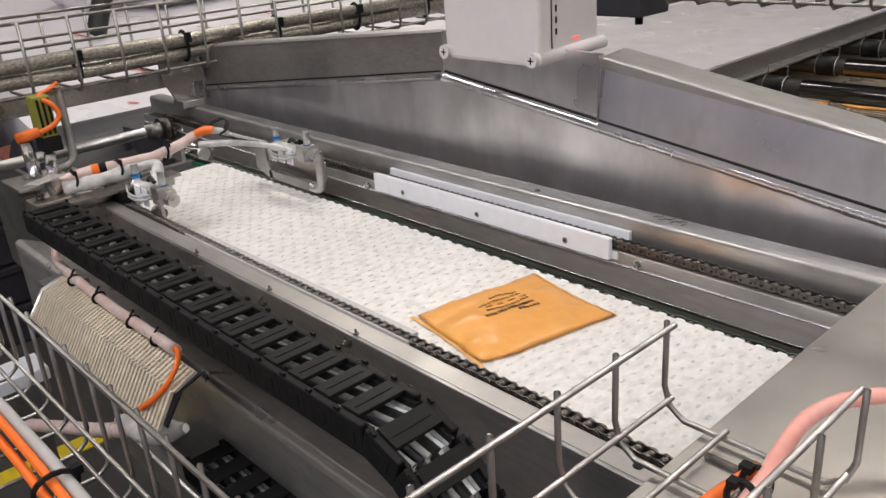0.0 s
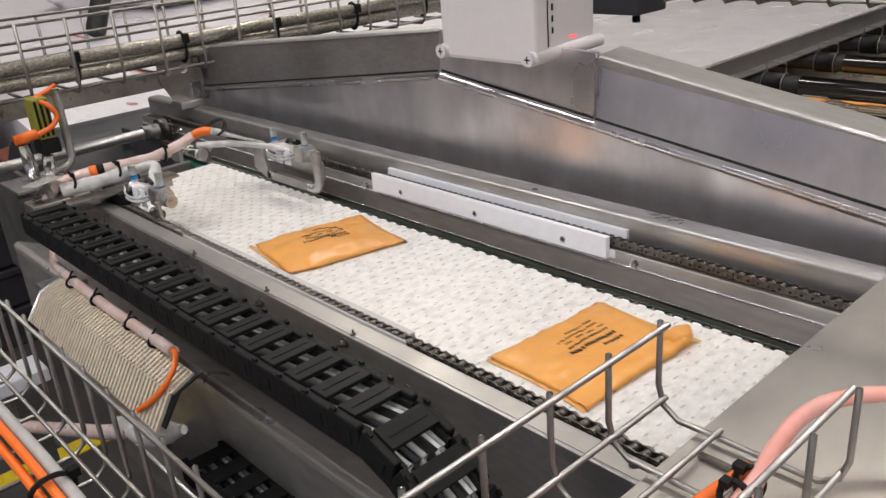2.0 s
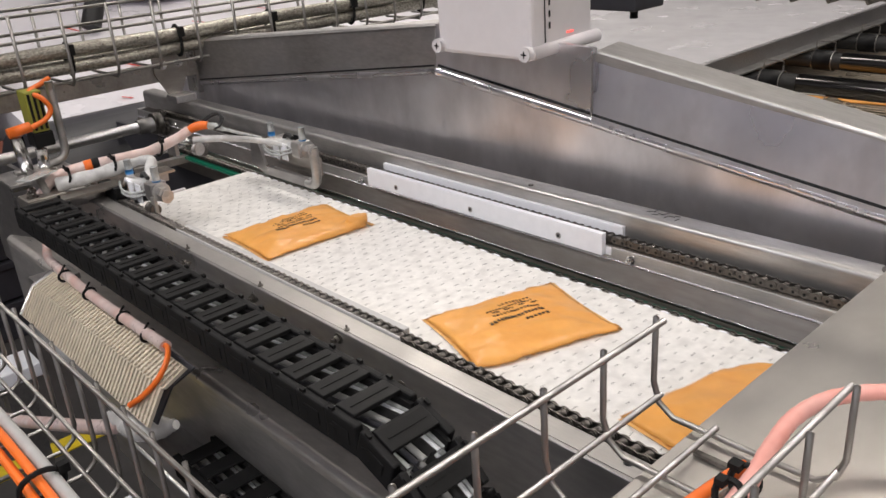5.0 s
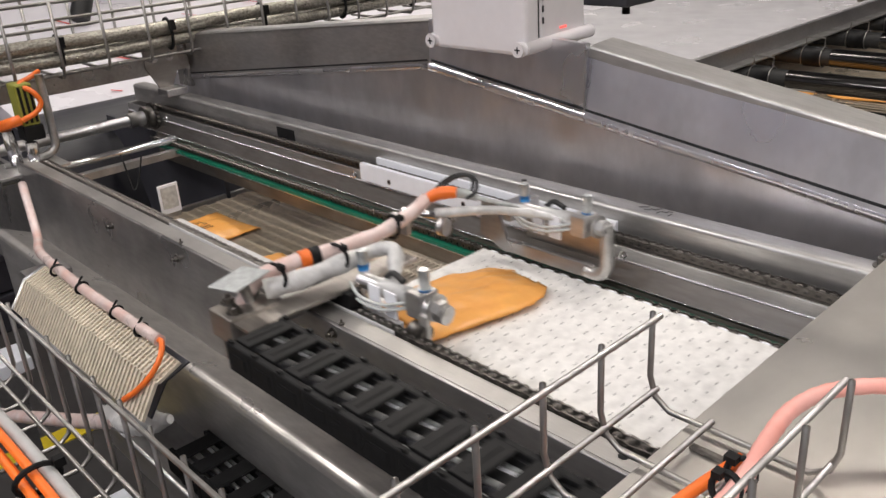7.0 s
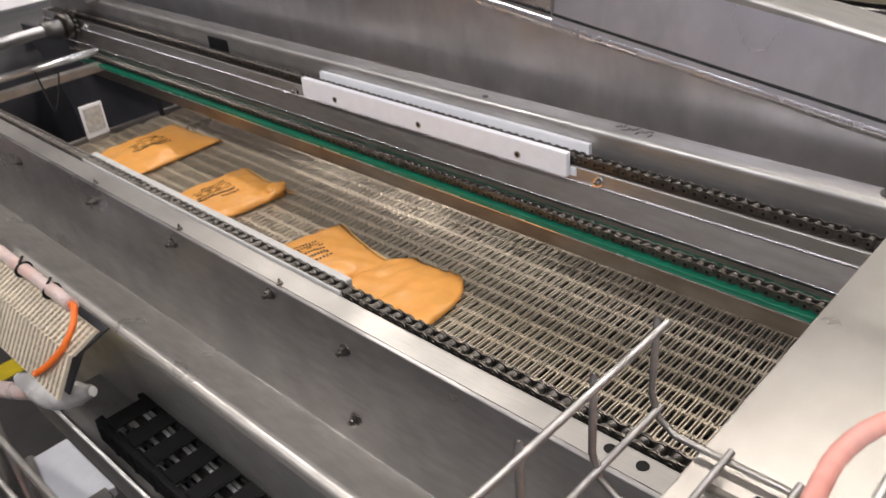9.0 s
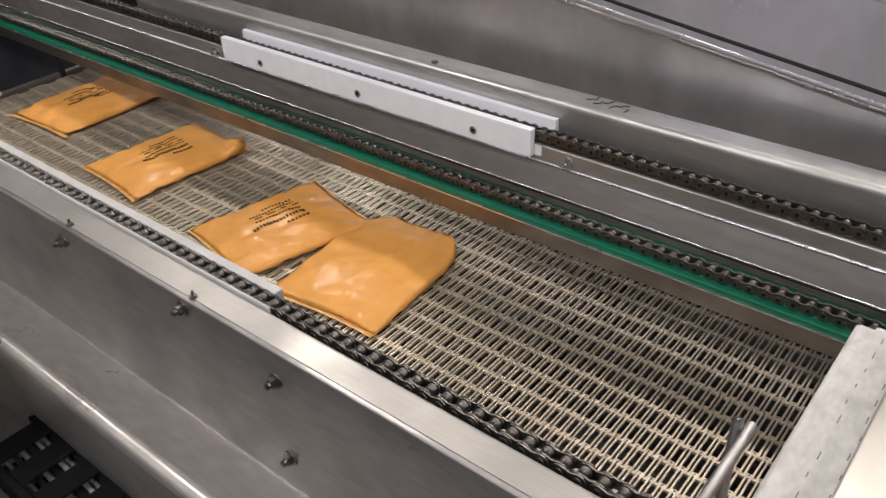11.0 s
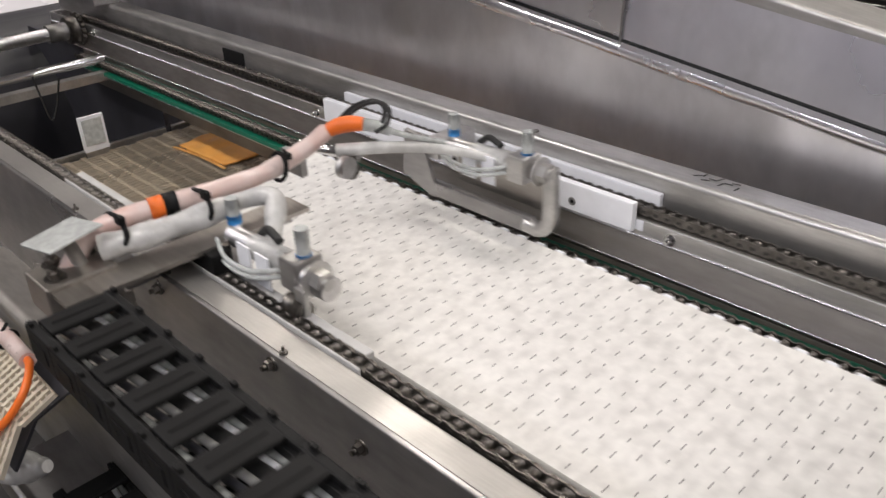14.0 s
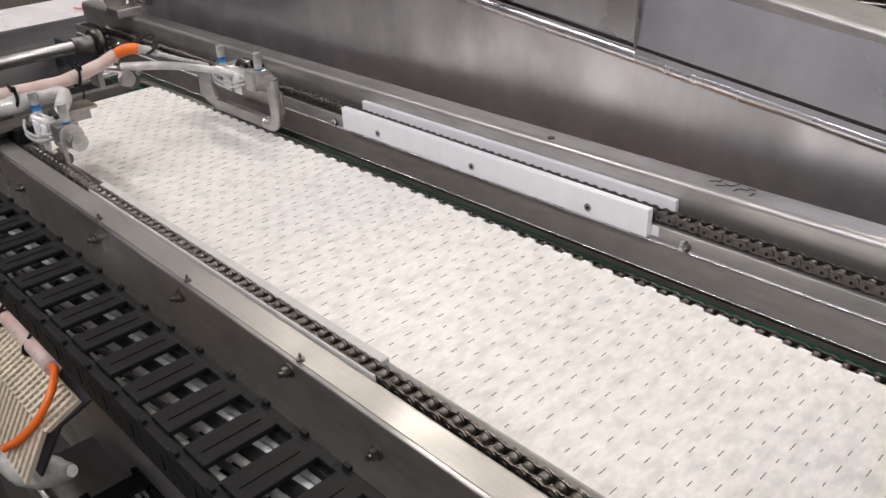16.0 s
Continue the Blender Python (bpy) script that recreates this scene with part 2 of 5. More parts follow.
def plate_xz(bm, xz, y0, y1):
    """An outline in the x-z plane with thickness from y0 to y1."""
    a = [bm.verts.new((x, y0, z)) for x, z in xz]
    b = [bm.verts.new((x, y1, z)) for x, z in xz]
    n = len(xz)
    for i in range(n):
        j = (i + 1) % n
        bm.faces.new((a[i], b[i], b[j], a[j]))
    bm.faces.new(a)
    bm.faces.new(b[::-1])
    bmesh.ops.recalc_face_normals(bm, faces=bm.faces)
    return bm


def hexbolt(bm, p, axis, r, h):
    p, axis = Vector(p), Vector(axis)
    cyl(bm, p, p + axis * 0.0015, r * 1.5, 14)
    cyl(bm, p + axis * 0.0015, p + axis * h, r, 6)
    cyl(bm, p + axis * h, p + axis * (h + 0.004), r * 0.55, 8)
    return bm


def part(name, bm, material, parent=None, label="", soft=False):
    me = bpy.data.meshes.new(name)
    bm.normal_update()
    bm.to_mesh(me)
    bm.free()
    me.materials.append(material)
    if soft:
        for p in me.polygons:
            p.use_smooth = True
        me.set_sharp_from_angle(angle=math.radians(32))
    ob = new(name, me)
    if parent is not None:
        ob.parent = parent
    if label:
        ob["label"] = label
    return ob


def B():
    return bmesh.new()


def thing(name, label, category, group="", at=(0, 0, 0), kind=""):
    ob = new(name)
    ob.empty_display_size = 0.02
    ob.location = at
    return tagged(ob, label, category, group, kind)


def solid(name, bm, material, label, category="", group="", kind=""):
    return tagged(part(name, bm, material), label, category, group, kind)


def shared(name, mesh, parent, m):
    ob = new(name, mesh)
    ob.parent = parent
    ob.matrix_basis = m
    return ob


# ---- the hall ----
solid("floor", box(B(), -9, 6, -6, 9, -1.1, -1.0), FLOORM, "dark grey worn hall floor", kind="structure")
solid("ceiling", box(B(), -9, 6, -6, 9, 3.2, 3.3), CEILM, "grey hall ceiling", kind="structure")
for nm, b in (("wall_west", (-9.2, -9, -6, 9)), ("wall_east", (6, 6.2, -6, 9)), ("wall_south", (-9.2, 6.2, -6.2, -6)), ("wall_north", (-9.2, 6.2, 9, 9.2))):
    solid(nm, box(B(), *b, -1.1, 3.3), WALLM, "plain grey hall wall", kind="structure")
solid("floor_marking", box(B(), -1.80, -1.72, -4, 0.1, -1.0, -0.996), YELLOW, "yellow painted line on the hall floor", kind="structure")
# housings for the unseen lights, the added ones too
for lx, ly in LAMPS:
    lamp = thing("ceiling_lamp", "long white tube lamp added out of view under the ceiling", "lamp", "ceiling lamps", (lx, ly, 2.6))
    part("housing", box(B(), -0.8, 0.8, -0.14, 0.14, 0.0, 0.07, 0.01), ENCLOSURE, lamp)
    part("diffuser", box(B(), -0.75, 0.75, -0.11, 0.11, -0.012, -0.002), LAMPM, lamp, "glowing white diffuser")
    for rx in (-0.6, 0.6):
        part("hanger", cyl(B(), (rx, 0, 0.07), (rx, 0, 0.6), 0.006, 8), WIRE, lamp)

# ---- far side beam ----
X0, X1 = -1.46, 1.9
far = thing("side_beam", "brushed stainless steel conveyor side beam with a chain ledge", "machine frame", "side beams")
part("beam_body", profile(B(), rounded([(0.067, 0.052, 0.002), (0.034, 0.052, 0.007), (0.034, 0.010, 0.002), (0.010, 0.010, 0.0015), (0.010, -0.008, 0.006), (-0.001, -0.0385, 0.0015),
                                        (0.008, -0.0405, 0), (0.030, -0.012, 0), (0.067, -0.012, 0)]), X0, X1), STEEL, far, soft=True)
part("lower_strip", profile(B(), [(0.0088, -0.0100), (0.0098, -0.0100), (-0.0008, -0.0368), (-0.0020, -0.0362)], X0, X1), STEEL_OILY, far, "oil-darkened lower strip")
# thin bright rod draws the highlight on the fold
part("fold", tube(B(), [(X0, 0.0096, -0.0085), (X1, 0.0096, -0.0085)], 0.0014, 8), STEEL_BEND, far, "thin added rod for the highlight along the fold")
part("inner_panel", box(B(), -1.30, X1, 0.000, 0.006, -0.104, -0.041), RUSTY, far, "brown-stained inner panel under the green guide")
part("lip", tube(B(), [(X0, -0.0012, -0.0365), (X1, -0.0012, -0.0365)], 0.0014, 8), CHROME, far)
for bx in (-1.25, -0.53, 0.039):
    part("bolt", hexbolt(B(), (bx, 0.010, -0.001), (0, -1, 0), 0.0042, 0.006), CHROME, far)
part("bolt", hexbolt(B(), (0.338, 0.056, 0.052), (0, 0, 1), 0.0075, 0.010), CHAINM, far)
part("screw", cyl(B(), (-0.162, 0.045, 0.0515), (-0.162, 0.045, 0.0532), 0.0042, 12), CHAINM, far)
part("chain_strip", box(B(), X0 + 0.02, X1, 0.0126, 0.0338, 0.0101, 0.0118), CHAINM, far, "dark oily wear strip under the chain")
part("slot", box(B(), -0.805, -0.745, 0.0325, 0.0338, 0.018, 0.040), BLACK, far, "dark rectangular hole")

green = thing("chain_guide", "dark green plastic chain guide along the belt", "chain guide")
part("outer_strip", box(B(), -1.25, X1, -0.022, -0.0035, -0.050, -0.0445), GREEN_SHADED, green, "oily green strip darkened for the shade behind the chain")
part("inner_strip", box(B(), -1.25, X1, -0.042, -0.0342, -0.0512, -0.0455), GREEN, green)
part("base_strip", box(B(), -1.25, X1, -0.0339, -0.0221, -0.050, -0.046), GREEN, green)
part("edge_lip", box(B(), -1.25, X1, -0.0436, -0.0422, -0.0522, -0.0508), STEEL_BEND, green, "thin bright steel edge")

# ---- chains ----
PITCH = 0.0127


def link_mesh(inner):
    bm = B()
    w = 0.0042 if inner else 0.0058
    for s in (-1, 1):
        y = s * w
        pts = []
        for k in range(7):
            a = math.pi / 2 + math.pi * k / 6
            pts.append((0.0055 * math.cos(a) - PITCH / 2, 0.0055 * math.sin(a)))
        pts.append((0, -0.0038))
        for k in range(7):
            a = -math.pi / 2 + math.pi * k / 6
            pts.append((0.0055 * math.cos(a) + PITCH / 2, 0.0055 * math.sin(a)))
        pts.append((0, 0.0038))
        plate_xz(bm, pts, y - 0.0006, y + 0.0006)
    for s in (-1, 1):
        if inner:
            tube(bm, [(s * PITCH / 2, -0.0036, 0), (s * PITCH / 2, 0.0036, 0)], 0.0042, 10)
        else:
            for e in (-1, 1):
                y = e * 0.0064
                tube(bm, [(s * PITCH / 2, y - 0.0004, 0), (s * PITCH / 2, y + e * 0.0012, 0)], 0.0034, 10)
                k = len(bm.faces)
                tube(bm, [(s * PITCH / 2, y, 0), (s * PITCH / 2, y + e * 0.0014, 0)], 0.0019, 8)
                bm.faces.ensure_lookup_table()
                for f in bm.faces[k:]:
                    f.material_index = 1
    me = bpy.data.meshes.new("link")
    bm.to_mesh(me)
    bm.free()
    me.materials.append(CHAINM)
    me.materials.append(BLACK)
    return me


LINKS = (link_mesh(False), link_mesh(True))


def roller_chain(y, z, x0, x1, label):
    ch = thing("roller_chain", label, "roller chain", "drive chains", (x0, y, z))
    n = int((x1 - x0) / PITCH)
    for i in range(n):
        shared("link", LINKS[i % 2], ch, pose(i * PITCH, 0, 0))
    return ch


# ---- white guide blocks ----
def guide_block(y, flip, top, back, label, plastic):
    g = thing("guide_block", label, "guide block", "chain guide blocks", (-0.25, y, 0))
    s = -1 if flip else 1
    ys = lambda a, b: (min(s * a, s * b), max(s * a, s * b))
    part("front_rail", box(B(), -0.25, 0.25, *ys(0.0, 0.0088), -0.002, top, 0.001), plastic, g)
    part("back_rail", box(B(), -0.236, 0.264, *ys(*back), 0.0185 if not flip else 0.0238, 0.0340 if not flip else 0.0365, 0.001), plastic, g)
    part("foot", box(B(), -0.25, 0.258, *ys(0.0089, 0.0098), -0.002, 0.0095), plastic, g)
    if not flip:
        for hx in (-0.173, 0.003, 0.176):
            sc = part("screw", cyl(B(), (hx, -0.0006, 0.009), (hx, 0.004, 0.009), 0.0046, 14), STEEL_DARK, g)
            part("hex_socket", cyl(B(), (hx, -0.0010, 0.009), (hx, 0.001, 0.009), 0.0022, 6), BLACK, sc)
    return g


guide_block(0.0, False, 0.029, (0.0262, 0.0330), "white plastic chain guide block screwed to the far steel beam", WHITE_PE)
guide_block(-0.3365, True, 0.0325, (0.0240, 0.0262), "worn grey-white plastic chain guide block beside the near chain", WHITE_WORN)

# ---- near side beam ----
near = thing("side_beam", "dark stainless steel conveyor side beam with a bright top strip", "machine frame", "side beams")
part("beam_body", profile(B(), rounded([(-0.387, 0.0340, 0), (-0.3630, 0.0340, 0.0025), (-0.3630, 0.0235, 0), (-0.343, 0.0235, 0.002), (-0.343, -0.030, 0),
                                        (-0.360, -0.034, 0), (-0.381, -0.034, 0), (-0.387, -0.030, 0)]), -1.02, 1.9), STEEL_STRIP, near, soft=True)
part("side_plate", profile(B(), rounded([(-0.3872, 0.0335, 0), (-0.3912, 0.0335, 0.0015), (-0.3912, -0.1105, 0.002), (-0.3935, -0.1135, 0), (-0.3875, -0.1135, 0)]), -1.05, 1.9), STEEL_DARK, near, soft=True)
part("shelf", profile(B(), rounded([(-0.3914, -0.1120, 0), (-0.449, -0.0845, 0.007), (-0.4575, -0.090, 0.005), (-0.4575, -0.100, 0), (-0.4535, -0.100, 0), (-0.449, -0.0895, 0),
                                    (-0.3934, -0.1160, 0)]), -1.05, 1.9), STEEL_SHELF, near, "bright sloping shelf", soft=True)
part("lower_wall", box(B(), -1.05, 1.9, -0.4572, -0.4542, -0.30, -0.1003), STEEL, near)
for bx, bz in ((-0.413, 0.011), (-0.228, 0.017), (-0.0535, 0.0235), (0.048, 0.0055), (-0.63, 0.006)):
    part("bolt", hexbolt(B(), (bx, -0.3912, bz), (0, -1, 0), 0.0042, 0.006), CHAINM, near)
part("bolt", hexbolt(B(), (0.047, -0.3914, -0.075), (0, -1, 0), 0.0045, 0.005), CHAINM, near)
for bx in (-0.405, -0.218, -0.045):
    part("nut", hexbolt(B(), (bx, -0.3855, 0.0340), (0, 0, 1), 0.0022, 0.002), CHAINM, near)
for hx in (0.305, 0.330):
    part("hole", cyl(B(), (hx, -0.374, 0.0341), (hx, -0.374, 0.0345), 0.0045, 16), BLACK, near, "dark drilled hole")
part("inner_panel", box(B(), -0.98, 1.9, -0.3429, -0.340, -0.14, -0.0305), RUSTY, near)

# ---- hood ----
hood = thing("steel_hood", "welded stainless steel hood with a peaked outline", "machine cover")
bm = B()
rims = []
for x, z in ((-1.40, 0.077), (-1.28, 0.077), (-0.422, 0.186), (-0.062, 0.139), (0.297, 0.091), (0.585, 0.0535), (0.9, 0.013), (1.6, 0.0)):
    low = 0.112 + (z + 0.05) * 0.03
    rims.append([bm.verts.new(p) for p in ((x, 0.112, z), (x, low, -0.05), (x, low + 0.004, -0.05), (x, 0.116, z))])
for a, b in zip(rims, rims[1:]):
    for k in range(4):
        bm.faces.new((a[k], b[k], b[(k + 1) % 4], a[(k + 1) % 4]))
bm.faces.new(rims[0])
bm.faces.new(rims[-1][::-1])
bmesh.ops.recalc_face_normals(bm, faces=bm.faces)
part("lower_panel", bm, STEEL_HOOD, hood, "lower sheet leaning back behind the beam")
part("left_upper_panel", plate_xz(B(), [(-1.28, 0.0785), (-0.422, 0.1875), (-0.417, 0.257), (-1.24, 0.176), (-1.30, 0.17)], 0.108, 0.114), STEEL_DULL, hood)
part("middle_panel", plate_xz(B(), [(-0.4215, 0.1875), (-0.098, 0.146), (-0.098, 0.245), (-0.4165, 0.262)], 0.1085, 0.118), STEEL_HOOD, hood)
bm = plate_xz(B(), [(-0.0975, 0.146), (0.6, 0.053), (0.9, 0.013), (0.9, 0.075), (0.287, 0.172), (-0.0975, 0.236)], 0.1075, 0.114)
for v in bm.verts:
    v.co.y += (v.co.z - 0.146 + 0.1333 * (v.co.x + 0.0975)) * 0.13 - 0.003
part("right_upper_panel", bm, STEEL_HOOD, hood, "upper sheet leaning slightly back")
rt = part("right_top", profile(B(), rounded([(0.1062, -0.012, 0), (0.1062, 0.0035, 0.0045), (0.158, 0.008, 0), (0.158, 0.003, 0), (0.1072, -0.001, 0), (0.1072, -0.012, 0)]), 0, 1.0), STEEL, hood, soft=True)
rt.matrix_basis = Matrix.Translation((-0.0975, 0.0085, 0.238)) @ pose(0, 0, 0, 0, 9.4, 0)
lt = part("left_top", profile(B(), [(0.108, 0), (0.115, 0.004), (0.150, 0.006), (0.150, 0), (0.108, -0.003)], 0, 0.83), STEEL_DULL, hood)
lt.matrix_basis = Matrix.Translation((-1.24, 0, 0.178)) @ pose(0, 0, 0, 0, -5.6, 0)
random.seed(5)


def weld(a, b, r, steps):
    a, b = Vector(a), Vector(b)
    pts, rad = [], []
    for i in range(steps + 1):
        pts.append(a.lerp(b, i / steps) + Vector((0, random.uniform(-1, 1) * 0.0003, random.uniform(-1, 1) * 0.0003)))
        rad.append(r * random.uniform(0.94, 1.06))
    return tube(B(), pts, r, 10, True, rad)


part("bend", weld((-0.422, 0.1135, 0.1835), (0.60, 0.1135, 0.0495), 0.0092, 40), STEEL_BEND, hood, "rounded fold of the lower sheet, lightened for its highlight")
part("bend", weld((-1.28, 0.1125, 0.0755), (-0.424, 0.1125, 0.1840), 0.0066, 40), STEEL_BEND, hood, "rounded fold of the lower sheet, lightened for its highlight")
part("dark_gap", tube(B(), [(-0.415, 0.1080, 0.1945), (-0.10, 0.1078, 0.1535)], 0.0022, 6), BLACK, hood)
part("dark_gap", tube(B(), [(-0.096, 0.1070, 0.1530), (0.62, 0.1070, 0.0590)], 0.0026, 6), BLACK, hood)
part("weld_bead", weld((-0.0975, 0.1042, 0.150), (-0.0975, 0.1075, 0.238), 0.0016, 30), STEEL_DARK, hood)
part("dark_gap", tube(B(), [(-1.28, 0.1085, 0.0845), (-0.425, 0.1085, 0.1935)], 0.0018, 6), BLACK, hood)
part("end_post", box(B(), -1.335, -1.282, 0.100, 0.16, 0.0525, 0.18, 0.002), STEEL_DARK, hood)

# ---- writing on the beam: unreadable marks as bars ----
marks = thing("pen_marks", "black handwritten marks on the steel beam", "marking")
for i in range(9):
    a = 0.036 + i * 0.0055
    bm = box(B(), -0.0042, 0.0042, -0.0008, 0.0008, 0, 0.0003)
    st = part("stroke", bm, INK, marks)
    st.matrix_basis = pose(a, 0.055 + 0.006 * math.sin(i * 2.1), 0.0522, 0, 0, 40 + 50 * math.sin(i * 1.7))

# ---- cross plate over the belt ----
cp = thing("cover_plate", "plain stainless steel cover plate bridging the conveyor", "cover plate")
part("top_sheet", box(B(), 0.400, 1.9, -0.62, 0.106, 0.147, 0.150, 0.001), STEEL_PLATE, cp)
part("front_flange", box(B(), 0.4005, 0.4035, -0.62, 0.106, 0.095, 0.1468), STEEL_DULL, cp)
part("support", box(B(), 0.60, 0.64, -0.62, -0.58, -1.0, 0.1468), STEEL_DARK, cp)
part("support", box(B(), 1.60, 1.64, -0.62, -0.58, -1.0, 0.1468), STEEL_DARK, cp)

# ---- wire mesh belt ----
MZ = -0.15
mesh_belt = thing("mesh_conveyor", "stainless steel wire mesh conveyor belt running crosswise", "conveyor belt")


def mesh_row(shift, x0, x1):
    """One row of flat wire links on its cross rod."""
    pitch_y, pitch_x, w, h = 0.0262, 0.0105, 0.00085, 0.0030
    verts, faces = [], []

    def bar(x, xa, ya, yb, z0, z1, ww):
        k = len(verts)
        for (cx, cy) in ((x, ya), (xa, yb)):
            verts.extend([(cx - ww, cy, z0), (cx + ww, cy, z0), (cx + ww, cy, z1), (cx - ww, cy, z1)])
        faces.extend([(k, k + 1, k + 5, k + 4), (k + 1, k + 2, k + 6, k + 5), (k + 2, k + 3, k + 7, k + 6), (k + 3, k, k + 4, k + 7), (k, k + 3, k + 2, k + 1), (k + 4, k + 5, k + 6, k + 7)])
    for i in range(int((x1 - x0) / pitch_x)):
        x = x0 + shift * pitch_x / 2 + i * pitch_x + random.uniform(-0.0004, 0.0004)
        z = random.uniform(-0.0004, 0.0004)
        a, b = -0.0024, pitch_y + 0.0024
        bar(x - 0.0019, x - 0.0019, a, b, z - h, z, w)
        bar(x + 0.0019, x + 0.0019, a, b, z - h, z, w)
        for yy in (a, b):
            bar(x, x, yy - 0.0006, yy + 0.0006, z - h, z - 0.0002, 0.0026)
    xm = (x0 + x1) / 2
    bar(xm, xm, -0.0013, 0.0013, -h * 0.7 - 0.001, -h * 0.7 + 0.001, (x1 - x0) / 2)
    me = bpy.data.meshes.new("mesh_segment")
    me.from_pydata(verts, [], faces)
    me.update()
    me.materials.append(MESHM)
    return me


random.seed(21)
row_meshes = [mesh_row(k % 2, -1.01, 0.52) for k in range(4)]
MESH_ROWS = [shared("mesh_segment", row_meshes[r % 4], mesh_belt, pose(0, 0, 0)) for r in range(60)]
bed = thing("conveyor_bed", "dark wear strips below the mesh belt", "machine frame")
part("bed_plate", box(B(), -1.015, 0.52, -0.44, 0.6, MZ - 0.05, MZ - 0.046), BLACK_RUB, bed)
for i in range(5):
    xx = -0.85 + i * 0.3
    part("wear_strip", box(B(), xx, xx + 0.03, -0.44, 0.6, MZ - 0.0455, MZ - 0.0055), BLACK_RUB, bed)
part("side_rail", box(B(), -1.03, -1.0205, -0.34, 0.30, MZ - 0.06, MZ + 0.006), STEEL_DULL, bed)

# ---- belt conveyor with moving nose ----
BZ = -0.025
belt = thing("belt_conveyor", "white plastic belt conveyor with a sliding nose", "conveyor belt", at=(-1.0, 0, 0))
part("belt_surface", profile(B(), [(-0.293, BZ), (-0.048, BZ), (-0.0475, BZ - 0.002), (-0.0475, BZ - 0.010), (-0.293, BZ - 0.010), (-0.2935, BZ - 0.002)], 0.004, 1.75), BELT, belt)
bm = B()
cyl(bm, (0.005, -0.293, BZ - 0.005), (0.005, -0.048, BZ - 0.005), 0.005, 16)
part("nose_roller", bm, BELT, belt)
SLOT_STEP, RUN = 0.0165, 1.70
SLOTS = []
random.seed(11)
slot_meshes = []
for kind in range(8):
    verts, faces = [], []
    for j in range(12):
        if random.random() < 0.05:
            continue
        y = -0.285 + j * 0.0205 + (0.01025 if kind % 2 else 0)
        if y > -0.054:
            continue
        h, dx = 0.0038 * random.uniform(0.55, 1.2), random.uniform(-0.001, 0.001)
        k = len(verts)
        for zz in (0.0, 0.0003):
            verts += [(dx - 0.00036, y - h, zz), (dx + 0.00036, y - h, zz), (dx + 0.00036, y + h, zz), (dx - 0.00036, y + h, zz)]
        faces += [(k + 4, k + 5, k + 6, k + 7), (k, k + 1, k + 5, k + 4), (k + 1, k + 2, k + 6, k + 5), (k + 2, k + 3, k + 7, k + 6), (k + 3, k, k + 4, k + 7)]
    me = bpy.data.meshes.new("slot_strip")
    me.from_pydata(verts, [], faces)
    me.materials.append(SLOT)
    slot_meshes.append(me)
for i in range(int(2 * RUN / SLOT_STEP / 2) * 2):
    ob = new("slot_strip", slot_meshes[(i % 2) + 2 * random.randrange(4)])
    ob.parent = belt
    tagged(ob, kind="stuff")
    SLOTS.append(ob)
bm = B()
box(bm, -0.006, 0.006, -0.0475, -0.0405, BZ - 0.009, BZ - 0.001, 0.002)
edge_me = bpy.data.meshes.new("edge_tooth")
bm.to_mesh(edge_me)
bm.free()
edge_me.materials.append(WHITE_PE)
for i in range(66):
    shared("edge_tooth", edge_me, belt, pose(0.02 + i * 0.0254, 0, 0))
part("nose_frame", box(B(), 0.02, 1.7, -0.28, -0.06, BZ - 0.034, BZ - 0.012), STEEL_DULL, belt)


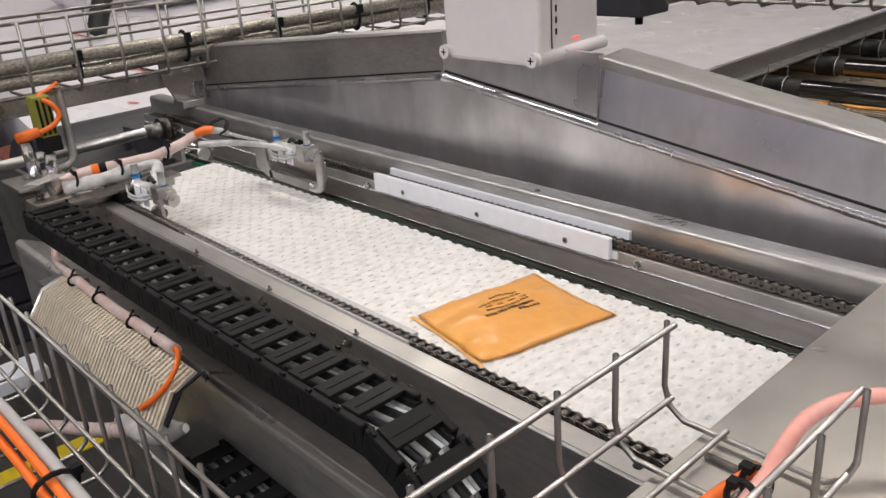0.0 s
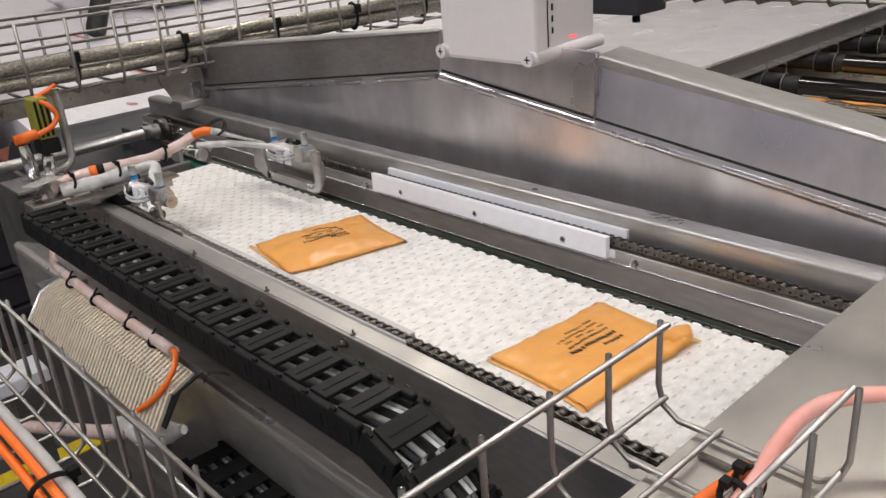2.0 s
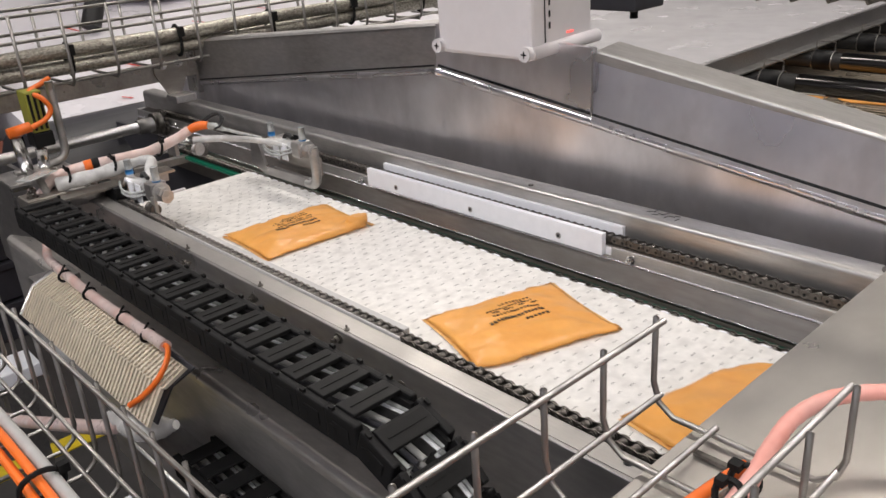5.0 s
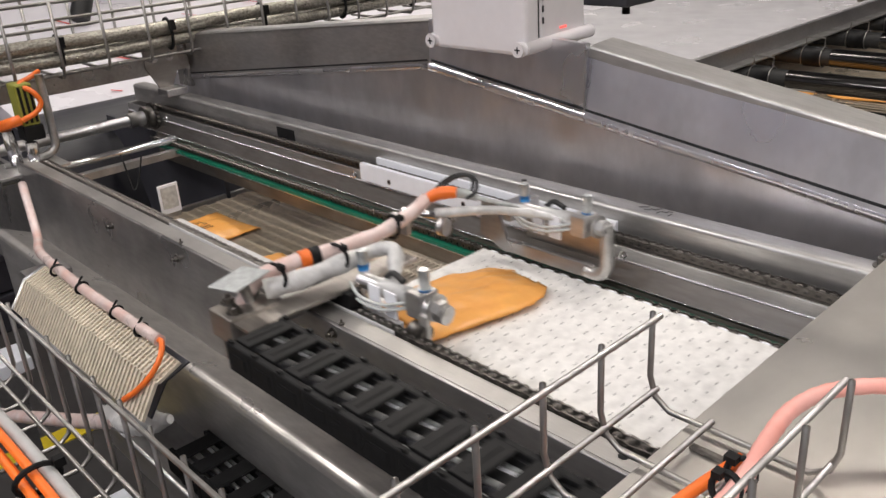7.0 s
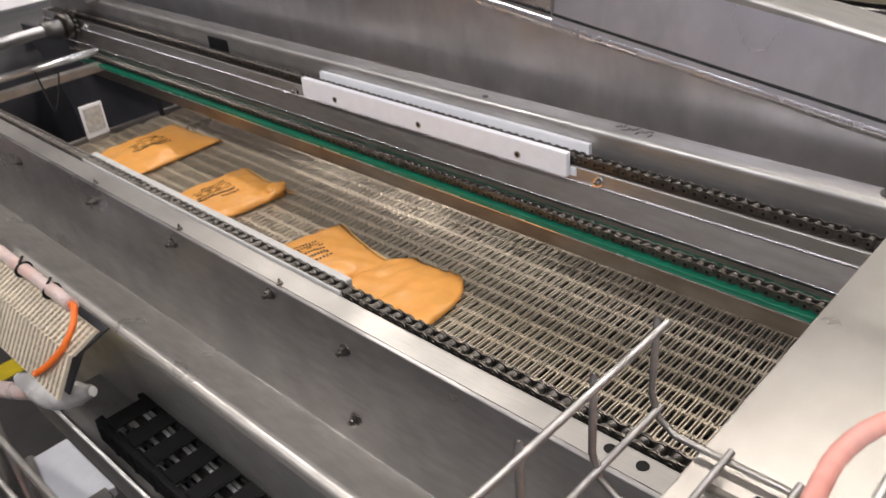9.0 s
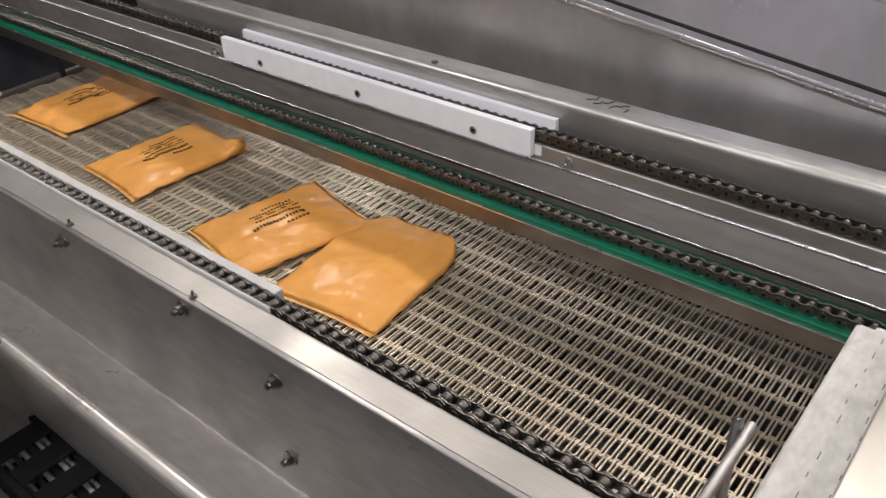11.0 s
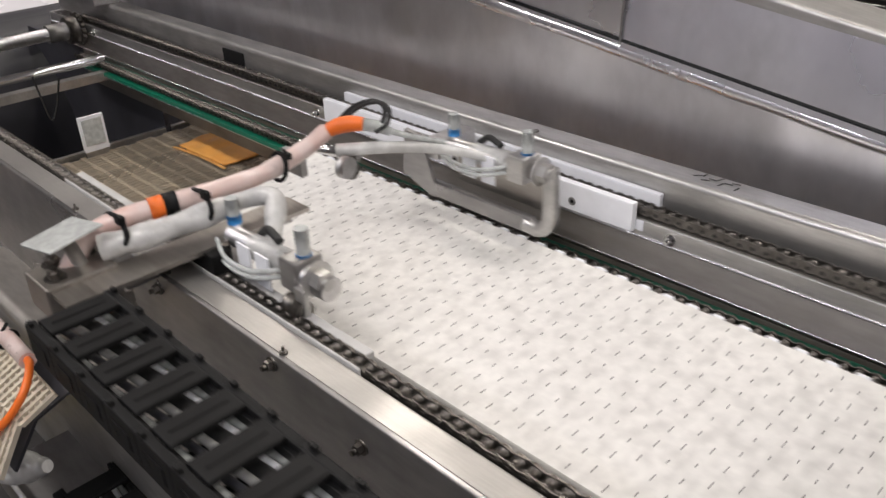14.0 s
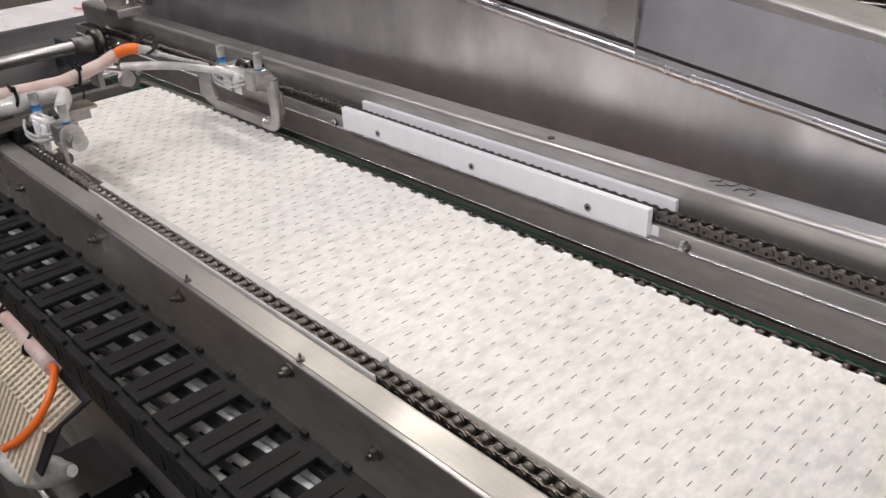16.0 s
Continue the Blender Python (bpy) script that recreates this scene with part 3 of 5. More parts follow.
# ---- pouches ----
def pouch(at, label, style, seed, size):
    p = thing("sauce_pouch", label, "food pouch", "orange pouches", at)
    rnd = random.Random(seed)
    bm = B()
    nx, ny = 26, 30
    (lx, ly), hz = size, 0.0120
    grid = {}
    for side in (0, 1):
        for i in range(nx + 1):
            for j in range(ny + 1):
                u, v = i / nx * 2 - 1, j / ny * 2 - 1
                if side and (i in (0, nx) or j in (0, ny)):
                    grid[1, i, j] = grid[0, i, j]
                    continue
                x, y = u * lx / 2, v * ly / 2
                ragged = 1 + 0.020 * noise.noise((u * 1.7 + seed * 3, v * 2.3, 6))
                x *= (0.945 + 0.055 * v * v) * ragged if style != 2 else math.sqrt(1 - 0.75 * (max(0, v - 0.3) / 0.7) ** 2.2) * ragged
                y *= (0.955 + 0.045 * u * u) * ragged
                if style == 0 and v < -0.6:
                    x *= 1 - 0.16 * (-v - 0.6) / 0.4 * (1 if u > 0 else 0.4)
                    y += 0.010 * max(0, abs(u) - 0.55) * (1 if seed == 1 else -0.3)
                if style == 1 and v > 0.6 and u > 0.3:
                    y -= (v - 0.6) * 0.05 * (u - 0.3)
                f = max(0, 1 - abs(u) ** 2.6) ** 0.55 * max(0, 1 - abs(v) ** 2.4) ** 0.6
                wr = noise.noise((u * 3 + seed * 7, v * 3, seed)) * 0.0030 + noise.noise((u * 8, v * 5 + seed, seed * 3)) * 0.0016 + abs(noise.noise((u * 5 - v * 3, v * 9, seed))) * 0.0014
                z = (hz * f * (1 + 0.25 * noise.noise((u * 1.3, v * 1.3 + seed, 4))) + wr * min(1, f * 2)) if side == 0 else 0
                rim = 0.0012 + abs(noise.noise((u * 4 + seed, v * 4, 9))) * 0.007 * max(abs(u), abs(v)) ** 8
                if style == 1 and u > 0.55 and v > 0.55:
                    z += 0.016 * ((u - 0.55) / 0.45) * (1 - abs(v - 0.8) / 0.3)
                grid[side, i, j] = bm.verts.new((x, y, max(0.0006, z) + rim if side == 0 else 0.0004))
    for side in (0, 1):
        for i in range(nx):
            for j in range(ny):
                q = [grid[side, i, j], grid[side, i + 1, j], grid[side, i + 1, j + 1], grid[side, i, j + 1]]
                f = bm.faces.new(q if side == 0 else q[::-1])
                f.smooth = True
    body = part("film_bag", bm, POUCH, p)
    if style == 1:
        bm = B()
        bmesh.ops.create_icosphere(bm, subdivisions=3, radius=1)
        for v in bm.verts:
            c = v.co * (1 + 0.30 * noise.noise(v.co * 1.7 + Vector((seed, 0, 0))) + 0.12 * noise.noise(v.co * 4))
            v.co = Vector((lx / 2 - 0.016 + c.x * 0.013, ly / 2 - 0.020 + c.y * 0.019, 0.012 + c.z * 0.010))
        for f in bm.faces:
            f.smooth = True
        part("folded_corner", bm, POUCH, p, "crumpled folded film corner")
    # sealed rim at the filling end
    n = 24
    for e in (-1, 1) if style != 2 else (-1,):
        bm = B()
        rows = []
        for i in range(n + 1):
            u = i / n * 2 - 1
            wz = 0.0012 + 0.0006 * noise.noise((u * 3, e * 5 + seed, 2))
            k = 0.97
            y0 = e * (ly / 2 * (0.955 + 0.045 * u * u) - 0.003)
            rows.append([bm.verts.new((u * lx / 2 * k, y0, wz)), bm.verts.new((u * lx / 2 * k, y0 + e * 0.0065, wz * 0.8 + 0.0004)),
                         bm.verts.new((u * lx / 2 * k, y0 + e * 0.0065, wz * 0.8)), bm.verts.new((u * lx / 2 * k, y0, wz - 0.0004))])
        for a, b in zip(rows, rows[1:]):
            for k in range(4):
                bm.faces.new((a[k], a[(k + 1) % 4], b[(k + 1) % 4], b[k]))
        bmesh.ops.recalc_face_normals(bm, faces=bm.faces)
        part("sealed_rim", bm, SEAL, p, "clear heat-sealed film rim")
    if style != 2:
        # unreadable print: rows of small bars that follow the film
        dims = body.data.vertices
        tops = [(v.co.x, v.co.y, v.co.z) for v in dims]
        xs = np.array([t[0] for t in tops])
        ys = np.array([t[1] for t in tops])
        zs = np.array([t[2] for t in tops])

        def height(x, y):
            d = (xs - x) ** 2 + (ys - y) ** 2
            return zs[np.argsort(d)[:5]].max()
        for r, (y, n, w, h) in enumerate(((0.026, 9, 0.0036, 0.0010), (0.017, 15, 0.0032, 0.0009), (0.009, 4, 0.0130, 0.0005), (0.000, 14, 0.0034, 0.0012), (-0.011, 16, 0.0034, 0.0024), (-0.022, 6, 0.0040, 0.0019))):
            bm = B()
            x = 0.052
            for i in range(n):
                ww = w * rnd.uniform(0.55, 1.0)
                a, b = -y - 0.010, x
                z = height(a, b - 0.02) + 0.0007
                box(bm, a - h, a + h, b - 0.02 - ww / 2, b - 0.02 + ww / 2, z - 0.0008, z)
                x -= w * 1.35
            part("print_line", bm, INK, p, "row of small black print")
    return p


POUCHES = [pouch((0, -0.185, BZ), "flat orange sauce pouch with black print on its film", 0, 1, (0.163, 0.195)),
           pouch((0, -0.193, BZ), "orange sauce pouch with print and one folded corner", 1, 2, (0.150, 0.190)),
           pouch((0, -0.200, BZ), "orange sauce pouch with print and a clear end", 0, 3, (0.152, 0.183)),
           pouch((0, -0.200, BZ), "plain orange sauce pouch with a rounded end", 2, 4, (0.152, 0.200))]

# ---- carriage ----
car = thing("sensor_carriage", "sliding carriage bridge with hoses and sensor brackets", "machine carriage", at=(-0.572, 0, 0))
nb = part("near_block", box(B(), -0.216, -0.170, -0.484, -0.424, 0.028, 0.060, 0.002), STEEL_OILY, car)
for px, py in ((-0.206, -0.462), (-0.180, -0.470), (-0.206, -0.432)):
    part("bolt_head", hexbolt(B(), (px - 0.004, py, 0.060), (0, 0, 1), 0.006, 0.006), CHAINM, nb)
part("foot_bracket", box(B(), -0.206, -0.176, -0.478, -0.415, 0.0, 0.0275), STEEL_OILY, car)
tp = part("tilted_plate", box(B(), -0.024, 0.024, -0.024, 0.024, -0.001, 0.001, 0.0005), GLASS, car, "bright square reflector plate")
tp.matrix_basis = pose(-0.193, -0.454, 0.090, 6, -8, 8)
part("plate_post", cyl(B(), (-0.196, -0.440, 0.04), (-0.192, -0.453, 0.089), 0.006, 10), STEEL, car)
part("cross_bar", profile(B(), [(-0.480, 0.0560), (-0.25, 0.0560), (-0.25, 0.0520), (-0.480, 0.0520)], -0.178, -0.142), STEEL_OILY, car)
part("cross_flange", box(B(), -0.178, -0.174, -0.42, -0.25, 0.030, 0.0518), STEEL_DARK, car)
part("drop_leg", box(B(), -0.166, -0.142, -0.336, -0.330, -0.012, 0.0544), STEEL_DARK, car)
part("chain_clamp", box(B(), -0.20, -0.13, -0.362, -0.343, 0.034, 0.054, 0.001), BLACK, car)
hose_pts = smooth_path([(-0.200, -0.458, 0.052), (-0.205, -0.425, 0.076), (-0.192, -0.385, 0.086), (-0.179, -0.335, 0.088), (-0.176, -0.275, 0.088), (-0.178, -0.225, 0.096), (-0.181, -0.194, 0.105)])
bm = tube(B(), hose_pts, 0.012, 14, True, [0.0086 + 0.0014 * noise.noise(p * 40) for p in hose_pts])
part("bridge_hose", bm, SLEEVE, car, "pink air hose in a clear wrap")
w_pts = smooth_path([(-0.190, -0.428, 0.068), (-0.172, -0.39, 0.073), (-0.160, -0.345, 0.078), (-0.152, -0.305, 0.082), (-0.132, -0.292, 0.084), (-0.116, -0.305, 0.070), (-0.103, -0.320, 0.058)])
part("wrapped_hose", tube(B(), w_pts, 0.011, 14, True, [(0.0112 if p.y < -0.33 and p.x < -0.145 else 0.0084) + 0.0022 * noise.noise(p * 60 + Vector((3, 0, 0))) for p in w_pts]), FILM, car, "hose wrapped in clear film")
for k, (px, py, pz) in enumerate(((-0.192, -0.412, 0.078), (-0.169, -0.345, 0.084), (-0.177, -0.255, 0.089))):
    bm = B()
    pts = [(px + 0.018 * math.cos(a) * (1.2 if k < 2 else 0.70), py + 0.003 * math.sin(a), pz + 0.0130 * math.sin(a)) for a in [i * math.pi / 8 for i in range(17)]]
    tube(bm, pts, 0.0022, 6)
    box(bm, px + 0.012, px + 0.020, py - 0.003, py + 0.003, pz + 0.012, pz + 0.018)
    tube(bm, [(px + 0.016, py, pz + 0.015), (px + 0.022, py - 0.006, pz + 0.024)], 0.0014, 6)
    part("cable_tie", bm, BLACK, car)
part("cable_band", tube(B(), [(-0.1900, -0.380, 0.0866), (-0.1868, -0.368, 0.0872)], 0.0098, 12), ORANGE, car, "orange tape band")
part("cable_band", tube(B(), [(-0.1868, -0.368, 0.0872), (-0.1836, -0.357, 0.0876)], 0.0102, 12), BLACK, car)
o_pts = smooth_path([(-0.182, -0.198, 0.103), (-0.173, -0.187, 0.110), (-0.162, -0.178, 0.113), (-0.151, -0.170, 0.113)])
part("connector", tube(B(), o_pts, 0.0085, 12, True, [0.0062 + 0.002 * math.sin(math.pi * i / len(o_pts)) for i in range(len(o_pts))]), ORANGE, car, "orange cable connector")
part("ferrule", tube(B(), [(-0.152, -0.171, 0.113), (-0.143, -0.160, 0.110), (-0.136, -0.150, 0.103)], 0.006, 12, True, [0.0064, 0.0060, 0.0045]), GLASS, car, "clear cable ferrule")
for dx in (0, 0.007):
    lp = smooth_path([(-0.200 + dx, -0.175, 0.098), (-0.186 + dx, -0.156, 0.118), (-0.166 + dx, -0.146, 0.127), (-0.147 + dx, -0.147, 0.125), (-0.140 + dx, -0.156, 0.114), (-0.147 + dx, -0.166, 0.106)])
    part("loop_cable", tube(B(), lp, 0.0022, 8), BLACK_RUB, car)
part("thin_cable", tube(B(), smooth_path([(-0.138, -0.153, 0.105), (-0.126, -0.125, 0.092), (-0.128, -0.085, 0.074)]), 0.0030, 8), GLASS, car)
f_pts = smooth_path([(-0.165, -0.196, 0.090), (-0.140, -0.165, 0.090), (-0.125, -0.125, 0.082), (-0.105, -0.085, 0.070), (-0.085, -0.065, 0.062), (-0.055, -0.060, 0.058)])
part("wrapped_hose", tube(B(), f_pts, 0.008, 12, True, [0.0066 - 0.0026 * i / len(f_pts) for i in range(len(f_pts))]), FILM, car, "hose wrapped in clear film")
part("pivot_bracket", box(B(), -0.222, -0.190, -0.222, -0.214, 0.062, 0.086, 0.001), STEEL_DARK, car)
part("pivot_washer", cyl(B(), (-0.152, -0.200, 0.078), (-0.143, -0.198, 0.078), 0.011, 16), STEEL_DULL, car)
part("pivot_washer", cyl(B(), (-0.162, -0.190, 0.070), (-0.150, -0.188, 0.070), 0.009, 16), CHAINM, car)
part("pivot_pin", cyl(B(), (-0.226, -0.195, 0.080), (-0.150, -0.180, 0.082), 0.0050, 12), CHROME, car)
bm = plate_xz(B(), [(-0.228, 0.004), (-0.182, -0.014), (-0.170, -0.012), (-0.198, 0.054), (-0.222, 0.058)], -0.056, -0.051)
part("far_bracket", bm, STEEL_DARK, car)
# added plate: its dark colour stands for shadow on the oily beam
part("shade_plate", box(B(), -0.160, -0.024, -0.034, -0.030, 0.006, 0.040, 0.001), STEEL_OILY, car, "added dark plate for the shade over the oily beam panel")
part("clamp_plate", box(B(), -0.266, -0.222, -0.0015, 0.003, 0.004, 0.028, 0.001), STEEL_DARK, car)
part("clamp_bolt", hexbolt(B(), (-0.250, -0.0016, 0.016), (0, -1, 0), 0.008, 0.006), STEEL_DULL, car)
part("far_cross_bar", box(B(), -0.20, -0.175, -0.0505, 0.012, 0.030, 0.050, 0.001), STEEL_DULL, car)


def rig(name, bm, material, label=""):
    """A part of a sensor group on the carriage."""
    ob = part(name, bm, material, car, label)
    ob.location.x = -0.014
    return ob


def sensor_set(y, sgn):
    rig("slide_bar", box(B(), -0.172, -0.020, y - 0.004, y + 0.005, -0.013, 0.006, 0.002), STEEL_DARK)
    if sgn > 0:
        rig("handle", tube(B(), smooth_path([(-0.03, y, -0.004), (-0.012, y, -0.004), (0.0, y, 0.008), (0.001, y, 0.035), (0.0, y, 0.066)], 8), 0.0085, 14), STEEL, "bent steel handle")
    rig("sensor_tube", cyl(B(), (-0.135, y - 0.002, 0.056), (-0.010, y - 0.002, 0.060), 0.0095, 16), STEEL_DULL)
    rig("clamp", box(B(), -0.045, -0.022, y - 0.016, y + 0.012, 0.046, 0.074, 0.002), STEEL if sgn > 0 else STEEL_DARK)
    rig("clamp_screw", hexbolt(B(), (-0.010, y - 0.004, 0.062), (1, 0, 0), 0.010, 0.012), STEEL)
    for px, hh in ((-0.132, 0.030), (-0.030, 0.036)):
        rig("fitting", cyl(B(), (px, y, 0.062), (px, y, 0.062 + hh), 0.0060, 12), GLASS, "clear plastic fitting")
        rig("fitting_ring", cyl(B(), (px, y, 0.068), (px, y, 0.076), 0.0066, 12), BLUE)
    for px in (-0.095, -0.068):
        rig("tag", box(B(), px - 0.009, px + 0.009, y - 0.0175, y - 0.0155, 0.036, 0.066), WHITE_PE, "white paper tag")
    for dz in (0, 0.006):
        tb = smooth_path([(-0.135, y - 0.018, 0.052 + dz), (-0.11, y - 0.026, 0.046 + dz), (-0.075, y - 0.024, 0.046 + dz), (-0.045, y - 0.014, 0.054 + dz)])
        rig("air_tube", tube(B(), tb, 0.0022, 8), GLASS)
    rig("plug", tube(B(), smooth_path([(-0.10, y + 0.006, 0.066), (-0.085, y + 0.004, 0.076), (-0.066, y + 0.002, 0.072)]), 0.0036, 10), BLACK_RUB)
    rig("wrap", tube(B(), [(-0.10, y - 0.002, 0.057), (-0.05, y - 0.002, 0.059)], 0.0115, 10, True, [0.0112, 0.0118]), FILM)


sensor_set(-0.052, 1)
sensor_set(-0.326, -1)
rig("sensor_leg", box(B(), -0.022, -0.010, -0.345, -0.339, -0.010, 0.056, 0.001), STEEL)
rig("leg_knuckle", cyl(B(), (-0.034, -0.343, 0.036), (-0.012, -0.343, 0.036), 0.009, 12), CHAINM)
rig("sensor_head", cyl(B(), (-0.030, -0.330, 0.058), (0.004, -0.327, 0.056), 0.0105, 18), STEEL_DULL)

# ---- energy chain ----
DP, DY, DZT, DR = 0.0415, -0.484, 0.052, 0.118
drag = thing("energy_chain", "black plastic energy chain carrying cables", "cable chain")


def drag_link():
    bm = B()
    for s in (-1, 1):
        y = s * 0.0292
        box(bm, -0.0225, 0.0205, y - 0.0040, y + 0.0040, -0.0135, 0.018, 0.002)
        box(bm, 0.0, 0.024, y - s * 0.0052 - 0.002, y - s * 0.0052 + 0.002, -0.010, 0.013)
        cyl(bm, (-0.012, y, 0), (-0.012, y + s * 0.0050, 0), 0.006, 10)
        box(bm, -0.017, -0.011, y + s * 0.0020 - 0.0015, y + s * 0.0020 + 0.0015, 0.018, 0.0212)
        box(bm, -0.012, 0.010, y + s * 0.0042 - 0.0006, y + s * 0.0042 + 0.0006, -0.004, 0.009)
    for z0, z1 in ((0.0155, 0.0198), (-0.0150, -0.0112)):
        box(bm, -0.0140, 0.0085, -0.0252, 0.0252, z0, z1, 0.0008)
        box(bm, -0.0165, -0.0142, -0.0252, 0.0252, z0 + 0.0005, z1 - 0.0012)
        box(bm, -0.0035, -0.0020, -0.0200, 0.0200, z1, z1 + 0.0007)
    me = bpy.data.meshes.new("chain_link")
    bm.to_mesh(me)
    bm.free()
    me.materials.append(BLACK)
    return me


def drag_cables():
    bms = []
    for cy, r, m in ((-0.019, 0.0034, GLASS), (-0.010, 0.0028, NAVY), (-0.002, 0.0030, GREY_PAINT), (0.006, 0.0050, BLACK_RUB), (0.013, 0.0030, WHITE_PE), (0.0195, 0.0028, GLASS)):
        bm = B()
        cyl(bm, (-0.022, cy, 0.001), (0.022, cy + 0.003, 0.004), r, 10)
        me = bpy.data.meshes.new("cable")
        bm.to_mesh(me)
        bm.free()
        for p in me.polygons:
            p.use_smooth = True
        me.materials.append(m)
        bms.append(me)
    return bms


DL, DC = drag_link(), drag_cables()
DRAG = []
for i in range(38):
    lk = new("chain_link", DL)
    lk.parent = drag
    for me in DC:
        c = new("cable", me)
        c.parent = lk
    DRAG.append(lk)
trough = thing("chain_trough", "dark steel trough under the lower energy chain run", "machine frame")
part("trough_floor", box(B(), -0.40, 1.2, -0.535, -0.4575, DZT - 2 * DR - 0.027, DZT - 2 * DR - 0.023), STEEL_DARK, trough)
part("lip", tube(B(), [(-0.40, -0.5372, DZT - 2 * DR + 0.011), (1.2, -0.5372, DZT - 2 * DR + 0.011)], 0.0025, 8), STEEL, trough, "bright rounded trough edge")
part("trough_wall", box(B(), -0.40, 1.2, -0.539, -0.5355, DZT - 2 * DR - 0.027, DZT - 2 * DR + 0.010), STEEL_DARK, trough)


# ---- wire trays ----
def wire_tray(label, length, width, height, mid, pitch, r, at, turn, inset=0.012, group="cable trays"):
    """Runs along its own x; open on top."""
    tr = thing("cable_tray", label, "cable tray", group)
    for yy, zz in ((-width / 2, height), (-width / 2, height - mid), (-width / 2 + inset, 0), (width / 2 - inset, 0), (width / 2, height - mid), (width / 2, height)):
        part("long_wire", cyl(B(), (-0.003, yy, zz), (length, yy, zz), r, 8), WIRE, tr)
    n = int(length / pitch) + 1
    w = width / 2 + 2 * r * 0.95
    cx = [(0, -w, height + 0.0035), (0, -w, height + 0.0025), (0, -w, 0.016), (0, -w + 0.004, 0.003), (0, -w + 0.014, -2 * r), (0, w - 0.014, -2 * r), (0, w - 0.004, 0.003), (0, w, 0.016),
          (0, w, height + 0.0025), (0, w, height + 0.0035)]
    thick = [r * 0.3] + [r] * 8 + [r * 0.3]
    me = None
    for i in range(n):
        if me is None:
            ob = part("cross_wire", tube(B(), cx, r, 8, True, thick), WIRE, tr)
            me = ob.data
        else:
            shared("cross_wire", me, tr, pose(i * pitch, 0, 0))
    tr.matrix_basis = pose(*at, 0, 0, turn)
    return tr


wire_tray("open steel wire cable tray lying on the cover plate", 0.9, 0.106, 0.057, 0.05, 0.05, 0.0019, (0.431, -0.452, 0.1585), -90, 0.037)
wire_tray("steel wire cable tray with conduit and orange cables", 1.6, 0.13, 0.10, 0.085, 0.05, 0.0022, (-0.75, -0.725, 0.015), 0)
wire_tray("steel wire cable tray holding braided hoses above the machine end", 2.2, 0.16, 0.145, 0.05, 0.098, 0.0035, (-1.28, -0.90, 0.148), 90)

high = wire_tray("steel wire cable tray hanging on rods above the hood", 1.4, 0.12, 0.06, 0.04, 0.052, 0.0025, (-0.148, 0.405, 0.288), 0)
for hx in (0.3, 1.1):
    part("hanger", cyl(B(), (hx, 0.062, 0.0), (hx, 0.062, 2.90), 0.004, 8), WIRE, high)

# ---- rear cable bridge with hoses ----
br = thing("support_bar", "grey steel bar carrying the cable tray", "support bar")
part("bar", box(B(), -1.295, -1.265, -0.9, 0.098, 0.100, 0.1405, 0.002), STEEL_OILY, br)
bm = plate_xz(B(), [(-0.042, -0.012), (-0.016, -0.062), (0.016, -0.062), (0.042, -0.012), (0.042, 0.030), (-0.042, 0.026)], -0.003, 0.003)
pl = part("hanger_plate", bm, STEEL_OILY, br)
pl.matrix_basis = pose(-1.2615, 0.030, 0.130, 0, 0, 90)
for dy in (-0.020, 0.020):
    part("bolt", hexbolt(B(), (-1.2584, dy + 0.030, 0.138), (1, 0, 0), 0.007, 0.006), CHROME, br)
part("hanger_foot", box(B(), -1.265, -1.215, 0.008, 0.060, 0.0522, 0.069, 0.002), STEEL_DULL, br)
for k, (xx, zz, r) in enumerate(((-1.238, 0.206, 0.0155), (-1.243, 0.174, 0.0145), (-1.282, 0.176, 0.013))):
    hs = [(xx + 0.002 * math.sin(j * 0.9 + k), -0.9 + j * 0.11, zz + 0.0015 * math.sin(j * 1.3 + 2 * k)) for j in range(20)]
    solid("braided_hose", tube(B(), smooth_path(hs, 4), r, 14), BRAID, "hose in a braided steel sleeve lying in the wire tray", "hose", "braided hoses")
for j in range(6):
    yy = -0.45 + j * 0.25
    bm = tube(B(), [(-1.241 + 0.0205 * math.cos(a), yy, 0.190 + 0.034 * math.sin(a)) for a in [i * math.pi / 8 for i in range(17)]], 0.004, 6)
    box(bm, -1.222, -1.209, yy - 0.006, yy + 0.006, 0.20, 0.222)
    solid("cable_tie", bm, BLACK, "black cable tie round the braided hoses", "cable tie", "cable ties")

# ---- white enclosure above the hood ----
en = thing("electrical_enclosure", "white plastic electrical enclosure with corner screws", "enclosure")
part("case", box(B(), -0.352, -0.166, 0.093, 0.195, 0.236, 0.62, 0.005), ENCLOSURE, en)
part("lid", box(B(), -0.358, -0.166, 0.060, 0.091, 0.229, 0.62, 0.006), ENCLOSURE, en)
part("seam", box(B(), -0.350, -0.169, 0.0905, 0.0935, 0.236, 0.62), BLACK, en)
for sx in (-0.352, -0.173):
    sc = part("screw", cyl(B(), (sx, 0.050, 0.240), (sx, 0.062, 0.240), 0.0105, 20), ENCLOSURE, en)
    for a, b in ((0.005, 0.001), (0.001, 0.005)):
        part("screw_cross", box(B(), sx - a, sx + a, 0.0494, 0.0499, 0.240 - b, 0.240 + b), BLACK, sc)
part("hinge_rod", cyl(B(), (-0.170, 0.062, 0.240), (-0.160, 0.200, 0.246), 0.0095, 18), ENCLOSURE, en)
part("indicator", box(B(), -0.1655, -0.1645, 0.135, 0.150, 0.258, 0.261), LED, en, "glowing red indicator strip")
for i in range(9):
    part("vent_mark", box(B(), -0.1655, -0.1645, 0.096, 0.099, 0.27 + i * 0.016, 0.279 + i * 0.016), BLACK, en)

